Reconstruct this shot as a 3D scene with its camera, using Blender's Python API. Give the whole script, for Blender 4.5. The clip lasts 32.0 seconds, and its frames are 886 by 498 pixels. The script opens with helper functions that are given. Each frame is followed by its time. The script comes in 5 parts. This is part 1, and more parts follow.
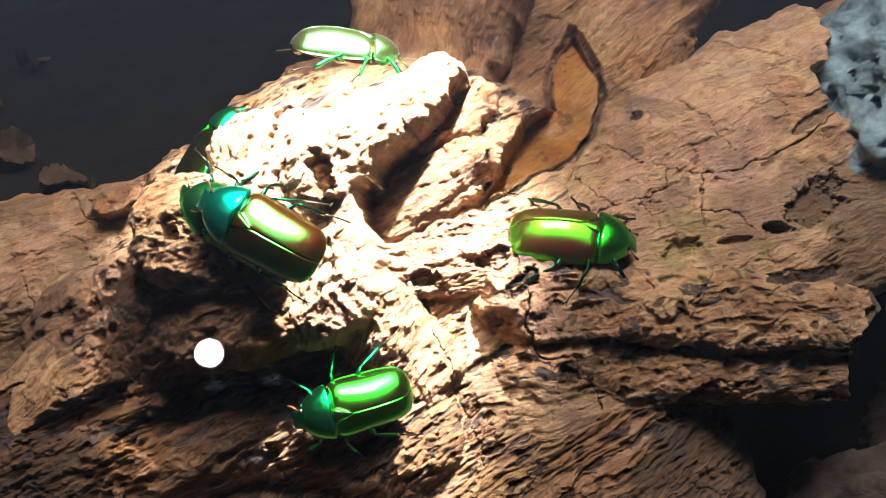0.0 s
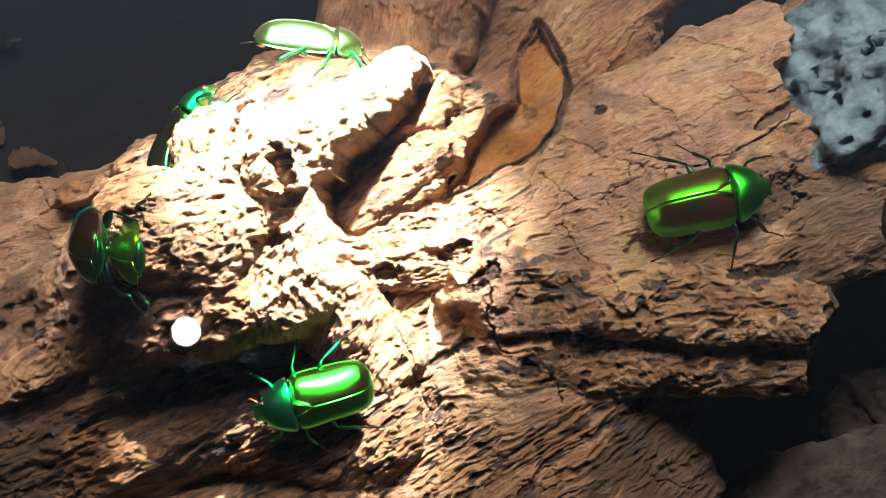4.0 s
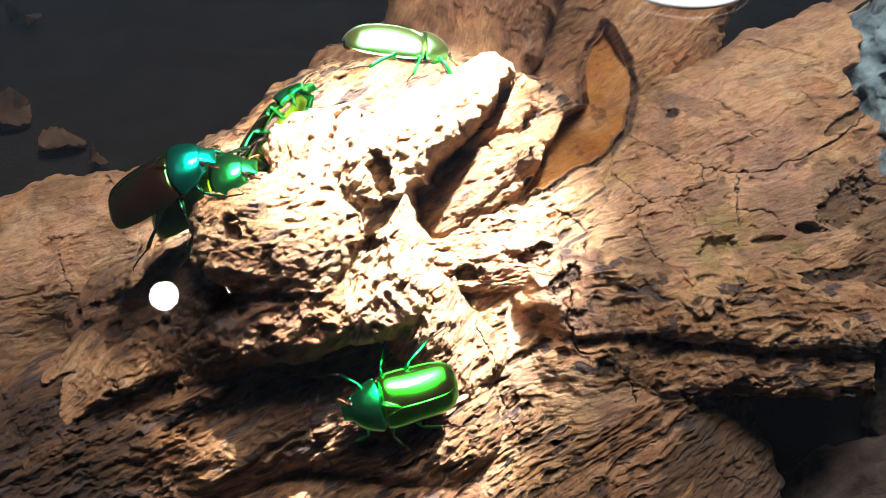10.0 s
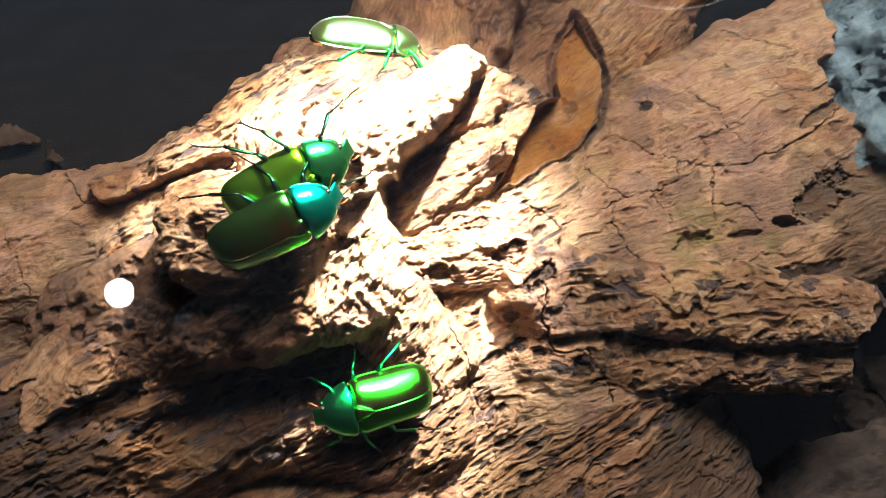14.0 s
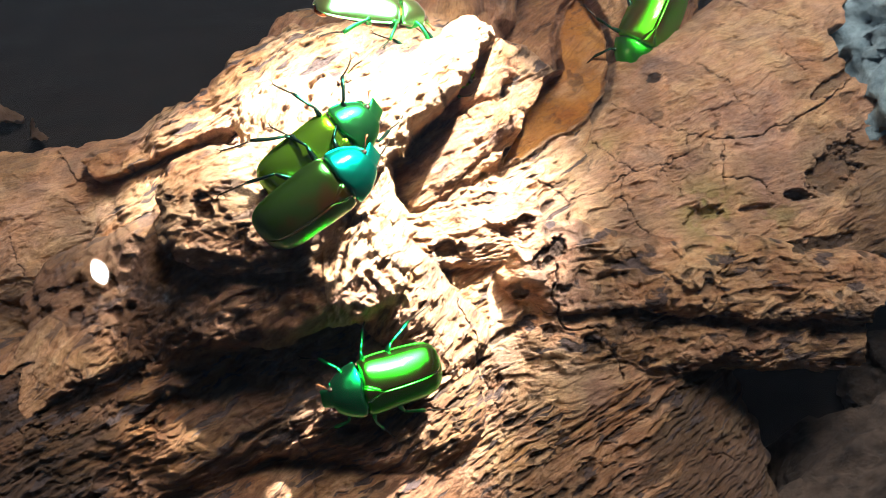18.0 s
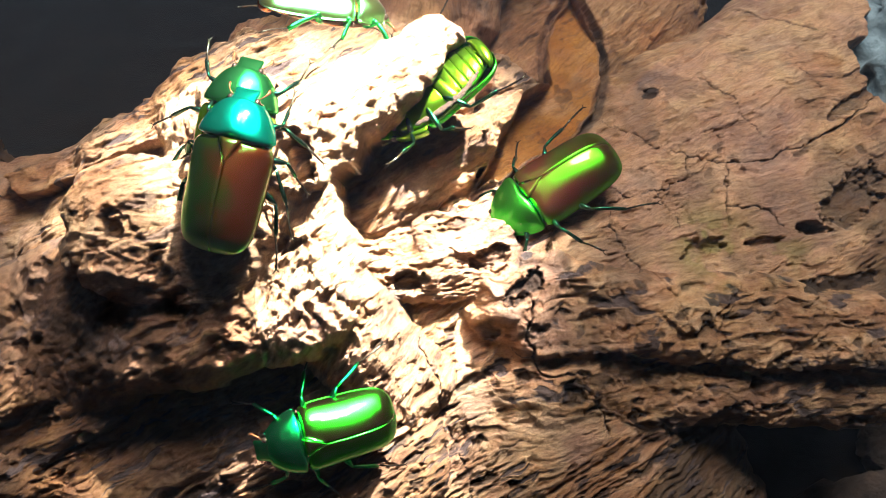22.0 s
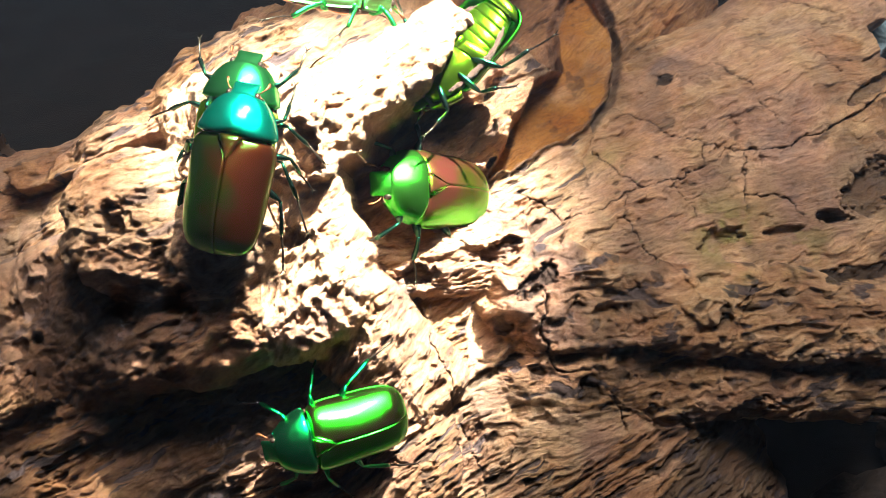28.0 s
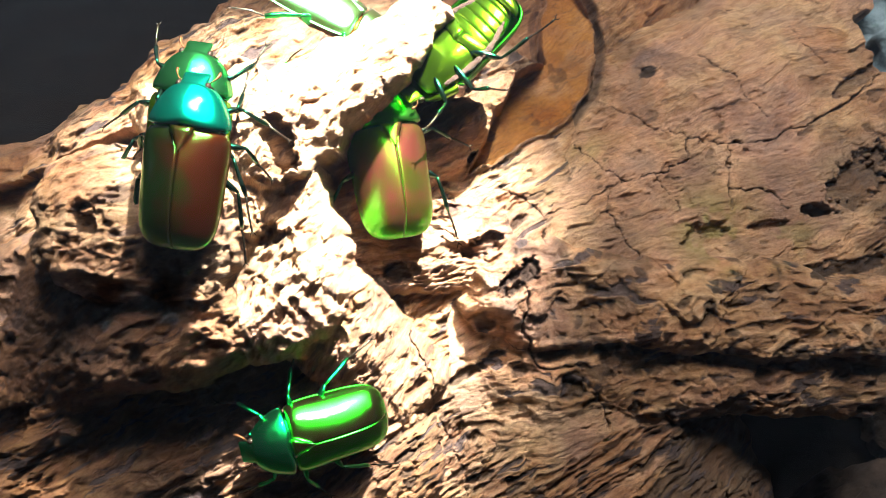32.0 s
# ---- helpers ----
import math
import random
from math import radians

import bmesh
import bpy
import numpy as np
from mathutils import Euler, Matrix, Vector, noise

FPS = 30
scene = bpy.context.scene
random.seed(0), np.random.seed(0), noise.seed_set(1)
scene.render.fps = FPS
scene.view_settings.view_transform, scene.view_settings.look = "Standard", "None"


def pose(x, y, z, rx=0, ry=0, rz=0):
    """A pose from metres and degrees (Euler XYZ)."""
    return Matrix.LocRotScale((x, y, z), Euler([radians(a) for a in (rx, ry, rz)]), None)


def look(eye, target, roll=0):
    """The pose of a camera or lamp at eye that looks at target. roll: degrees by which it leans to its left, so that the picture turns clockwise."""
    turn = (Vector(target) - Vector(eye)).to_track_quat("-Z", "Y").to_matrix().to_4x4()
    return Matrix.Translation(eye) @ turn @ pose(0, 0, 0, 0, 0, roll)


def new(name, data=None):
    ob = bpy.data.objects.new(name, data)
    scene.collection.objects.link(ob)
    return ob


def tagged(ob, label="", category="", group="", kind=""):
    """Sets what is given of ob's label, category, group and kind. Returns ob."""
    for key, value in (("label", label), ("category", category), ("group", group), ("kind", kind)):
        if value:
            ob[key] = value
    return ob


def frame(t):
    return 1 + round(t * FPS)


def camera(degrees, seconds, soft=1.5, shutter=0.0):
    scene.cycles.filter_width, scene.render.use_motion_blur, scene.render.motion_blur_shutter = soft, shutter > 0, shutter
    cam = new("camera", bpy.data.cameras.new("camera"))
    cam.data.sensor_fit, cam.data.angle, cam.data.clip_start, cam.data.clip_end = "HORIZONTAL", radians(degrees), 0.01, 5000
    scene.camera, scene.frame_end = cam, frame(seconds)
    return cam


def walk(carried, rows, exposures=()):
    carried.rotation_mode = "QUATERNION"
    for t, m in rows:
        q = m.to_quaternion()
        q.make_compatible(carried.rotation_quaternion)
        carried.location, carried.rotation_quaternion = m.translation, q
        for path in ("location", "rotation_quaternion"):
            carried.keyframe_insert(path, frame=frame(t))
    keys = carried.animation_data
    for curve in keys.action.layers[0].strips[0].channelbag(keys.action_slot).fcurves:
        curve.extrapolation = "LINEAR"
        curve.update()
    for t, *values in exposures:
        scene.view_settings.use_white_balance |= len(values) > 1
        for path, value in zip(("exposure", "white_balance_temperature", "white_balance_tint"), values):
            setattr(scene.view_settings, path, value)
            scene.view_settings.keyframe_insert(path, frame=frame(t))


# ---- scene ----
cam = camera(37.0, 32.0, soft=0.9)
walk(cam, [
    (0.0, pose(0.02729, -0.27137, 0.30609, 57.593, 2.770, 3.012)),
    (0.5, pose(0.02670, -0.27073, 0.30570, 57.496, 2.658, 3.067)),
    (1.0, pose(0.02706, -0.26963, 0.30487, 57.409, 2.523, 3.063)),
    (1.5, pose(0.02671, -0.26981, 0.30460, 57.246, 2.391, 3.081)),
    (2.0, pose(0.02868, -0.26990, 0.30701, 57.180, 2.331, 2.946)),
    (2.5, pose(0.02969, -0.27103, 0.30686, 56.897, 2.200, 2.831)),
    (3.0, pose(0.02990, -0.27108, 0.30707, 56.663, 2.092, 2.758)),
    (3.5, pose(0.03151, -0.27097, 0.30993, 56.659, 1.960, 2.615)),
    (5.5, pose(0.03069, -0.26700, 0.30716, 56.562, 1.980, 2.261)),
    (6.0, pose(0.02979, -0.26833, 0.30596, 56.458, 1.972, 2.279)),
    (6.5, pose(0.02867, -0.26770, 0.30332, 56.288, 1.812, 2.328)),
    (7.0, pose(0.02686, -0.26971, 0.30126, 56.029, 1.668, 2.436)),
    (7.5, pose(0.02294, -0.27035, 0.29510, 55.576, 1.469, 2.749)),
    (8.0, pose(0.01966, -0.27101, 0.29172, 55.209, 1.282, 3.082)),
    (8.5, pose(0.01683, -0.27438, 0.29832, 54.519, 1.262, 2.938)),
    (9.0, pose(0.00806, -0.28588, 0.31979, 54.973, 1.735, 2.973)),
    (9.5, pose(0.00873, -0.27917, 0.32326, 55.106, 1.271, 2.147)),
    (10.0, pose(0.00415, -0.26997, 0.32091, 55.073, 0.740, 1.721)),
    (10.5, pose(-0.00167, -0.26746, 0.32166, 55.017, 0.335, 1.295)),
    (11.0, pose(0.00101, -0.26932, 0.32306, 55.058, 0.098, 0.705)),
    (11.5, pose(0.00086, -0.27220, 0.32238, 55.022, 0.092, 0.334)),
    (12.0, pose(0.00185, -0.27351, 0.31789, 54.926, 0.005, 0.114)),
    (12.5, pose(-0.00018, -0.27252, 0.31677, 54.928, -0.014, 0.079)),
    (13.0, pose(-0.00000, -0.26998, 0.31999, 55.000, -0.002, -0.003)),
    (13.5, pose(-0.00000, -0.26610, 0.32003, 54.926, 0.044, -0.089)),
    (14.0, pose(0.00018, -0.26253, 0.31727, 54.752, 0.157, -0.173)),
    (14.5, pose(-0.00294, -0.25985, 0.31808, 54.586, 0.275, -0.137)),
    (16.5, pose(-0.00554, -0.25194, 0.32205, 54.365, 0.035, -0.980)),
    (17.0, pose(-0.00466, -0.25088, 0.31750, 54.069, -0.148, -1.231)),
    (17.5, pose(-0.00602, -0.25345, 0.31553, 53.962, -0.112, -1.245)),
    (18.0, pose(-0.00742, -0.25667, 0.31280, 53.789, -0.087, -1.299)),
    (18.5, pose(-0.00660, -0.25548, 0.30928, 53.618, -0.138, -1.380)),
    (19.0, pose(-0.00563, -0.25690, 0.31139, 53.497, -0.153, -1.403)),
    (19.5, pose(0.00043, -0.25843, 0.30979, 53.352, 0.121, -1.106)),
    (20.0, pose(0.00649, -0.24400, 0.30621, 53.721, 1.021, -0.140)),
    (20.5, pose(0.00601, -0.24077, 0.29880, 53.619, 0.976, 0.436)),
    (21.0, pose(0.00848, -0.23781, 0.29946, 54.054, 1.143, 1.309)),
    (21.5, pose(0.00692, -0.22395, 0.28401, 54.157, -0.754, 0.043)),
    (22.0, pose(0.00648, -0.22654, 0.28778, 55.670, -0.375, 0.152)),
    (22.5, pose(0.00317, -0.22830, 0.28321, 55.786, -0.446, 0.429)),
    (23.0, pose(0.00417, -0.22647, 0.28403, 55.870, -0.680, 0.384)),
    (23.5, pose(0.00498, -0.22429, 0.28504, 55.706, -0.511, 0.264)),
    (24.0, pose(0.00398, -0.22247, 0.28264, 55.401, -0.463, -0.084)),
    (24.5, pose(0.00557, -0.22209, 0.28539, 55.407, -0.310, -0.171)),
    (25.0, pose(0.00548, -0.22294, 0.28553, 55.492, -0.077, -0.020)),
    (25.5, pose(0.00613, -0.22314, 0.28624, 55.648, -0.017, 0.005)),
    (27.5, pose(0.00632, -0.22008, 0.28509, 55.491, 0.248, 0.062)),
    (28.0, pose(0.00555, -0.21996, 0.28405, 55.224, 0.233, 0.065)),
    (28.5, pose(0.00606, -0.21911, 0.28486, 55.071, 0.181, 0.064)),
    (29.0, pose(0.00627, -0.21716, 0.28338, 55.060, 0.127, -0.084)),
    (29.5, pose(0.00659, -0.21546, 0.28345, 54.898, -0.013, -0.243)),
    (30.0, pose(0.00698, -0.21383, 0.28275, 54.823, -0.023, -0.375)),
    (30.5, pose(0.00733, -0.21329, 0.28326, 54.700, -0.049, -0.564)),
    (31.0, pose(0.00736, -0.21411, 0.28375, 54.636, -0.008, -0.677)),
    (31.5, pose(0.00693, -0.21507, 0.28367, 54.584, 0.013, -0.706)),
    (32.0, pose(0.00695, -0.21566, 0.28338, 54.647, 0.089, -0.511)),
], exposures=[(0.0, 0.0), (32.0, 0.0)])

# ---- light: one hot spotlight from above on the knob, the softer lamp of the case, dim room light ----
FACE = Matrix.Translation((0, 0.0085, 0.125)) @ Matrix(((1, 0, 0, 0), (0, 0.5736, -0.8192, 0), (0, 0.8192, 0.5736, 0), (0, 0, 0, 1)))


def on_face(a, b, c):
    """The place in the world of a point given in millimetres on the log's face."""
    return FACE @ Vector((a / 1000, b / 1000, c / 1000))


world = bpy.data.worlds.new("room")
scene.world = world
world.use_nodes = True
world.node_tree.nodes["Background"].inputs[0].default_value = (0.33, 0.42, 0.56, 1)
world.node_tree.nodes["Background"].inputs[1].default_value = 3.8


def lamp(name, kind, energy, colour, m, **more):
    data = bpy.data.lights.new(name, kind)
    data.energy, data.color = energy, colour
    if kind == "SPOT":
        data.spot_size, data.spot_blend, data.shadow_soft_size = radians(more["cone"]), more["blend"], more["size"]
    if kind == "AREA":
        data.shape, data.size, data.size_y = "RECTANGLE", more["size"], more["size_y"]
    ob = new(name, data)
    ob.matrix_world = m
    return ob


knob = on_face(-24, 20, 40)
lamp("spotlight", "SPOT", 480.0, (1.0, 0.92, 0.85), look(knob + Vector((0.19, -0.02, 0.59)), (-0.016, 0.002, 0.158)), cone=10.7, blend=0.9, size=0.012)
lamp("case_lamp", "SPOT", 31.0, (1.0, 0.88, 0.795), look(knob + Vector((0.10, -0.14, 0.55)), on_face(0, 14, 0)), cone=64, blend=0.7, size=0.11)
scene.cycles.caustics_reflective = False

# ---- materials ----
def material(name):
    m = bpy.data.materials.new(name)
    m.use_nodes = True
    return m, m.node_tree.nodes, m.node_tree.links, m.node_tree.nodes["Principled BSDF"]


def ramp(nodes, links, source, stops):
    r = nodes.new("ShaderNodeValToRGB")
    while len(r.color_ramp.elements) < len(stops):
        r.color_ramp.elements.new(0.5)
    for e, (at, colour) in zip(r.color_ramp.elements, stops):
        e.position, e.color = at, (*colour, 1)
    links.new(source, r.inputs[0])
    return r.outputs[0]


def noise_of(nodes, links, scale, detail=6, rough=0.6, vector=None, stretch=None, turn=None):
    n = nodes.new("ShaderNodeTexNoise")
    n.inputs["Scale"].default_value, n.inputs["Detail"].default_value, n.inputs["Roughness"].default_value = scale, detail, rough
    if vector is None:
        vector = nodes.new("ShaderNodeTexCoord").outputs["Object"]
    if stretch or turn:
        k = nodes.new("ShaderNodeMapping")
        k.inputs["Scale"].default_value = stretch or (1, 1, 1)
        k.inputs["Rotation"].default_value = [radians(x) for x in (turn or (0, 0, 0))]
        links.new(vector, k.inputs[0])
        vector = k.outputs[0]
    links.new(vector, n.inputs["Vector"])
    return n.outputs["Fac"]


def blend(nodes, links, fac, one, two, kind="MIX"):
    m = nodes.new("ShaderNodeMix")
    m.data_type, m.blend_type = "RGBA", kind
    for value, slot in ((fac, 0), (one, 6), (two, 7)):
        if isinstance(value, (int, float)):
            m.inputs[slot].default_value = value
        elif isinstance(value, tuple):
            m.inputs[slot].default_value = (*value, 1)
        else:
            links.new(value, m.inputs[slot])
    return m.outputs[2]


def relief(nodes, links, bsdf, height, strength, distance):
    b = nodes.new("ShaderNodeBump")
    b.inputs["Strength"].default_value, b.inputs["Distance"].default_value = strength, distance
    links.new(height, b.inputs["Height"])
    links.new(b.outputs[0], bsdf.inputs["Normal"])


def wood_material(name):
    """Weathered wood. The mesh tells where it is stained or painted with shade, orange or mossy, and how pale its grain
    is.
    """
    m, n, l, bsdf = material(name)
    tone = n.new("ShaderNodeAttribute")
    tone.attribute_name = "tone"
    parts = n.new("ShaderNodeSeparateColor")
    l.new(tone.outputs["Color"], parts.inputs[0])
    pale, stain_shade, orange = parts.outputs
    fine = noise_of(n, l, 1500, 8, 0.75)
    broad = noise_of(n, l, 55, 5, 0.6)
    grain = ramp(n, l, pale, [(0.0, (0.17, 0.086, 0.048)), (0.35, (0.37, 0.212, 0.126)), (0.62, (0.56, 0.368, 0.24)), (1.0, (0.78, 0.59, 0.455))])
    grain = blend(n, l, 0.35, grain, ramp(n, l, broad, [(0.3, (0.33, 0.195, 0.125)), (0.55, (0.52, 0.345, 0.22)), (0.75, (0.60, 0.46, 0.34))]))
    bark = ramp(n, l, broad, [(0.3, (0.30, 0.13, 0.03)), (0.6, (0.50, 0.25, 0.07))])
    colour = blend(n, l, orange, grain, bark)
    colour = blend(n, l, stain_shade, colour, ramp(n, l, broad, [(0.35, (0.018, 0.015, 0.016)), (0.65, (0.075, 0.055, 0.048))]))
    hue = noise_of(n, l, 34, 4, 0.65)
    colour = blend(n, l, 0.9, colour, ramp(n, l, hue, [(0.30, (0.66, 0.68, 0.76)), (0.42, (1.0, 0.88, 0.82)), (0.55, (1.0, 1.0, 0.86)), (0.68, (1.0, 0.80, 0.60))]), "MULTIPLY")
    blotch = noise_of(n, l, 150, 5, 0.7)
    colour = blend(n, l, 0.6, colour, ramp(n, l, blotch, [(0.30, (0.52, 0.47, 0.46)), (0.48, (1, 1, 1))]), "MULTIPLY")
    cloud = noise_of(n, l, 75, 5, 0.6, None, (1, 1, 1.4))
    colour = blend(n, l, 0.55, colour, ramp(n, l, cloud, [(0.33, (0.72, 0.66, 0.74)), (0.46, (1.0, 0.97, 0.93)), (0.60, (1.12, 1.06, 0.84)), (0.72, (1.05, 0.84, 0.66))]), "MULTIPLY")
    speck = ramp(n, l, fine, [(0.28, (0.45, 0.42, 0.40)), (0.5, (1, 1, 1))])
    colour = blend(n, l, 0.75, colour, speck, "MULTIPLY")
    # fibres that run with the grain, and dark pits opened along them
    run = n.new("ShaderNodeAttribute")
    run.attribute_name = "fibre"
    parted = n.new("ShaderNodeSeparateXYZ")
    l.new(run.outputs["Vector"], parted.inputs[0])
    along = n.new("ShaderNodeCombineXYZ")
    l.new(parted.outputs["X"], along.inputs["X"])
    l.new(parted.outputs["Y"], along.inputs["Y"])
    coarse = parted.outputs["Z"]
    strand = noise_of(n, l, 1, 5, 0.65, along.outputs[0], (240, 1700, 1))
    hairs = noise_of(n, l, 1, 4, 0.7, along.outputs[0], (700, 6500, 1))
    pits = noise_of(n, l, 1, 3, 0.6, along.outputs[0], (95, 380, 1))
    colour = blend(n, l, 0.7, colour, ramp(n, l, strand, [(0.30, (0.50, 0.42, 0.38)), (0.47, (0.95, 0.90, 0.86)), (0.66, (1.18, 1.16, 1.12))]), "MULTIPLY")
    colour = blend(n, l, 0.45, colour, ramp(n, l, hairs, [(0.30, (0.55, 0.50, 0.47)), (0.52, (1.0, 1.0, 1.0))]), "MULTIPLY")
    open_grain = n.new("ShaderNodeMath")
    open_grain.operation = "MULTIPLY"
    l.new(ramp(n, l, pits, [(0.385, (0.92, 0.92, 0.92)), (0.43, (0, 0, 0))]), open_grain.inputs[0])
    l.new(coarse, open_grain.inputs[1])
    colour = blend(n, l, open_grain.outputs[0], colour, ramp(n, l, blotch, [(0.35, (0.03, 0.025, 0.031)), (0.65, (0.12, 0.09, 0.088))]))
    moss = n.new("ShaderNodeAttribute")
    moss.attribute_name = "moss"
    colour = blend(n, l, moss.outputs["Fac"], colour, (0.30, 0.31, 0.08))
    l.new(colour, bsdf.inputs["Base Color"])
    bsdf.inputs["Roughness"].default_value = 0.78
    bsdf.inputs["Specular IOR Level"].default_value = 0.35
    rough_height = n.new("ShaderNodeMath")
    rough_height.operation = "MULTIPLY_ADD"
    rough_height.inputs[1].default_value = 0.55
    l.new(strand, rough_height.inputs[0])
    l.new(noise_of(n, l, 1100, 9, 0.82), rough_height.inputs[2])
    sunk = n.new("ShaderNodeMath")
    sunk.operation = "MULTIPLY_ADD"
    sunk.inputs[1].default_value = -0.35
    l.new(open_grain.outputs[0], sunk.inputs[0])
    l.new(rough_height.outputs[0], sunk.inputs[2])
    relief(n, l, bsdf, sunk.outputs[0], 1.0, 0.0015)
    return m


def plain_material(name, dark, light, scale, rough=0.85, bump=0.5, depth=0.002):
    m, n, l, bsdf = material(name)
    l.new(ramp(n, l, noise_of(n, l, scale, 8, 0.7), [(0.32, dark), (0.68, light)]), bsdf.inputs["Base Color"])
    bsdf.inputs["Roughness"].default_value = rough
    relief(n, l, bsdf, noise_of(n, l, scale * 3, 8, 0.7), bump, depth)
    return m


WOOD = wood_material("weathered_wood")
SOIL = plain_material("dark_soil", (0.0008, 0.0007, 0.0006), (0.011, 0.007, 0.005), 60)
STONE = plain_material("pitted_stone", (0.05, 0.10, 0.135), (0.27, 0.39, 0.45), 150, 0.85, 0.9)
OLDWOOD = plain_material("grey_dead_wood", (0.010, 0.008, 0.008), (0.125, 0.092, 0.072), 110, 0.85, 1.0, 0.004)
LEAF = plain_material("dry_leaf", (0.10, 0.055, 0.03), (0.26, 0.17, 0.11), 60, 0.6)
WALL = plain_material("dark_case_wall", (0.006, 0.006, 0.007), (0.014, 0.014, 0.016), 8, 0.5)


def glass_material(name):
    """Clear sheet glass: what lies behind shows through, the room's lamps mirror in it."""
    m, n, l, bsdf = material(name)
    clear, shine, both, rim = n.new("ShaderNodeBsdfTransparent"), n.new("ShaderNodeBsdfGlossy"), n.new("ShaderNodeMixShader"), n.new("ShaderNodeFresnel")
    shine.inputs["Roughness"].default_value = 0.0
    clear.inputs["Color"].default_value = (0.98, 0.99, 0.985, 1)
    rim.inputs["IOR"].default_value = 1.45
    l.new(rim.outputs[0], both.inputs[0])
    l.new(clear.outputs[0], both.inputs[1])
    l.new(shine.outputs[0], both.inputs[2])
    l.new(both.outputs[0], n["Material Output"].inputs["Surface"])
    return m


def glow_material(name, colour, strength):
    m, n, l, bsdf = material(name)
    bsdf.inputs["Base Color"].default_value = (0.8, 0.8, 0.8, 1)
    bsdf.inputs["Emission Color"].default_value = (*colour, 1)
    bsdf.inputs["Emission Strength"].default_value = strength
    return m


GLASS = glass_material("sheet_glass")
CLEAR, clear_nodes, clear_links, clear_bsdf = material("clear_underside")
clear_links.new(clear_nodes.new("ShaderNodeBsdfTransparent").outputs[0], clear_nodes["Material Output"].inputs["Surface"])
GLOW = glow_material("lamp_disc", (1.0, 0.97, 0.9), 60.0)
CEILING = plain_material("dim_grey_ceiling", (0.14, 0.14, 0.14), (0.16, 0.16, 0.16), 5, 0.9, 0.1)
PAINT = plain_material("white_lamp_paint", (0.72, 0.72, 0.70), (0.82, 0.82, 0.80), 20, 0.4, 0.1)


# ---- the log's large forms, in millimetres on its own tilted face: a to the side, b up the face, c out of it ----
def lattice(seed):
    return np.random.RandomState(seed).rand(256, 256)


def value_noise(x, y, seed):
    table = lattice(seed)
    i, j = np.floor(x).astype(int), np.floor(y).astype(int)
    f, g = x - i, y - j
    f, g = f * f * (3 - 2 * f), g * g * (3 - 2 * g)
    i0, j0, i1, j1 = i & 255, j & 255, (i + 1) & 255, (j + 1) & 255
    return (table[i0, j0] * (1 - f) + table[i1, j0] * f) * (1 - g) + (table[i0, j1] * (1 - f) + table[i1, j1] * f) * g


def fbm(x, y, seed, octaves=4, gain=0.5):
    total, amp, norm = 0.0, 1.0, 0.0
    for k in range(octaves):
        total, norm = total + amp * value_noise(x * 2 ** k + 17.3 * k, y * 2 ** k + 5.1 * k, seed + k), norm + amp
        amp *= gain
    return total / norm


def ridged(x, y, seed, octaves=4, gain=0.5):
    total, amp, norm = 0.0, 1.0, 0.0
    for k in range(octaves):
        n = 1 - np.abs(2 * value_noise(x * 2 ** k + 9.7 * k, y * 2 ** k + 3.3 * k, seed + k) - 1)
        total, norm = total + amp * n, norm + amp
        amp *= gain
    return total / norm


def cells(x, y, seed):
    """Distance to the nearest scattered point, and that point's own number from 0 to 1."""
    rs = np.random.RandomState(seed)
    px, py, own = rs.rand(128, 128), rs.rand(128, 128), rs.rand(128, 128)
    i, j = np.floor(x).astype(int), np.floor(y).astype(int)
    best, mark = np.full(x.shape, 9.0), np.zeros(x.shape)
    for di in (-1, 0, 1):
        for dj in (-1, 0, 1):
            u, v = (i + di) & 127, (j + dj) & 127
            d = np.hypot(x - (i + di + px[u, v]), y - (j + dj + py[u, v]))
            near = d < best
            best, mark = np.where(near, d, best), np.where(near, own[u, v], mark)
    return best, mark


def smooth(x, lo, hi):
    t = np.clip((x - lo) / (hi - lo), 0, 1)
    return t * t * (3 - 2 * t)


def turned(a, b, degrees):
    c, s = math.cos(radians(degrees)), math.sin(radians(degrees))
    return a * c + b * s, b * c - a * s


def limb(a, b, start, end, r0, r1, k=1.0, p=2.0):
    """A tapered limb from start to end (a, b, c of its axis): its front and back, nan where it does not reach."""
    (a0, b0, c0), (a1, b1, c1) = start, end
    da, db = a1 - a0, b1 - b0
    t = np.clip(((a - a0) * da + (b - b0) * db) / (da * da + db * db), 0, 1)
    d = np.hypot(a - a0 - t * da, b - b0 - t * db) / (r0 + t * (r1 - r0))
    rise = k * (r0 + t * (r1 - r0)) * np.clip(1 - d ** p, 0, None) ** (1 / p)
    axis = c0 + t * (c1 - c0)
    return np.where(d < 1, axis + rise, -900), np.where(d < 1, axis - rise, 900)


def swell(a, b, a0, b0, r, h):
    return h * np.exp(-((a - a0) ** 2 + (b - b0) ** 2) / (r * r))


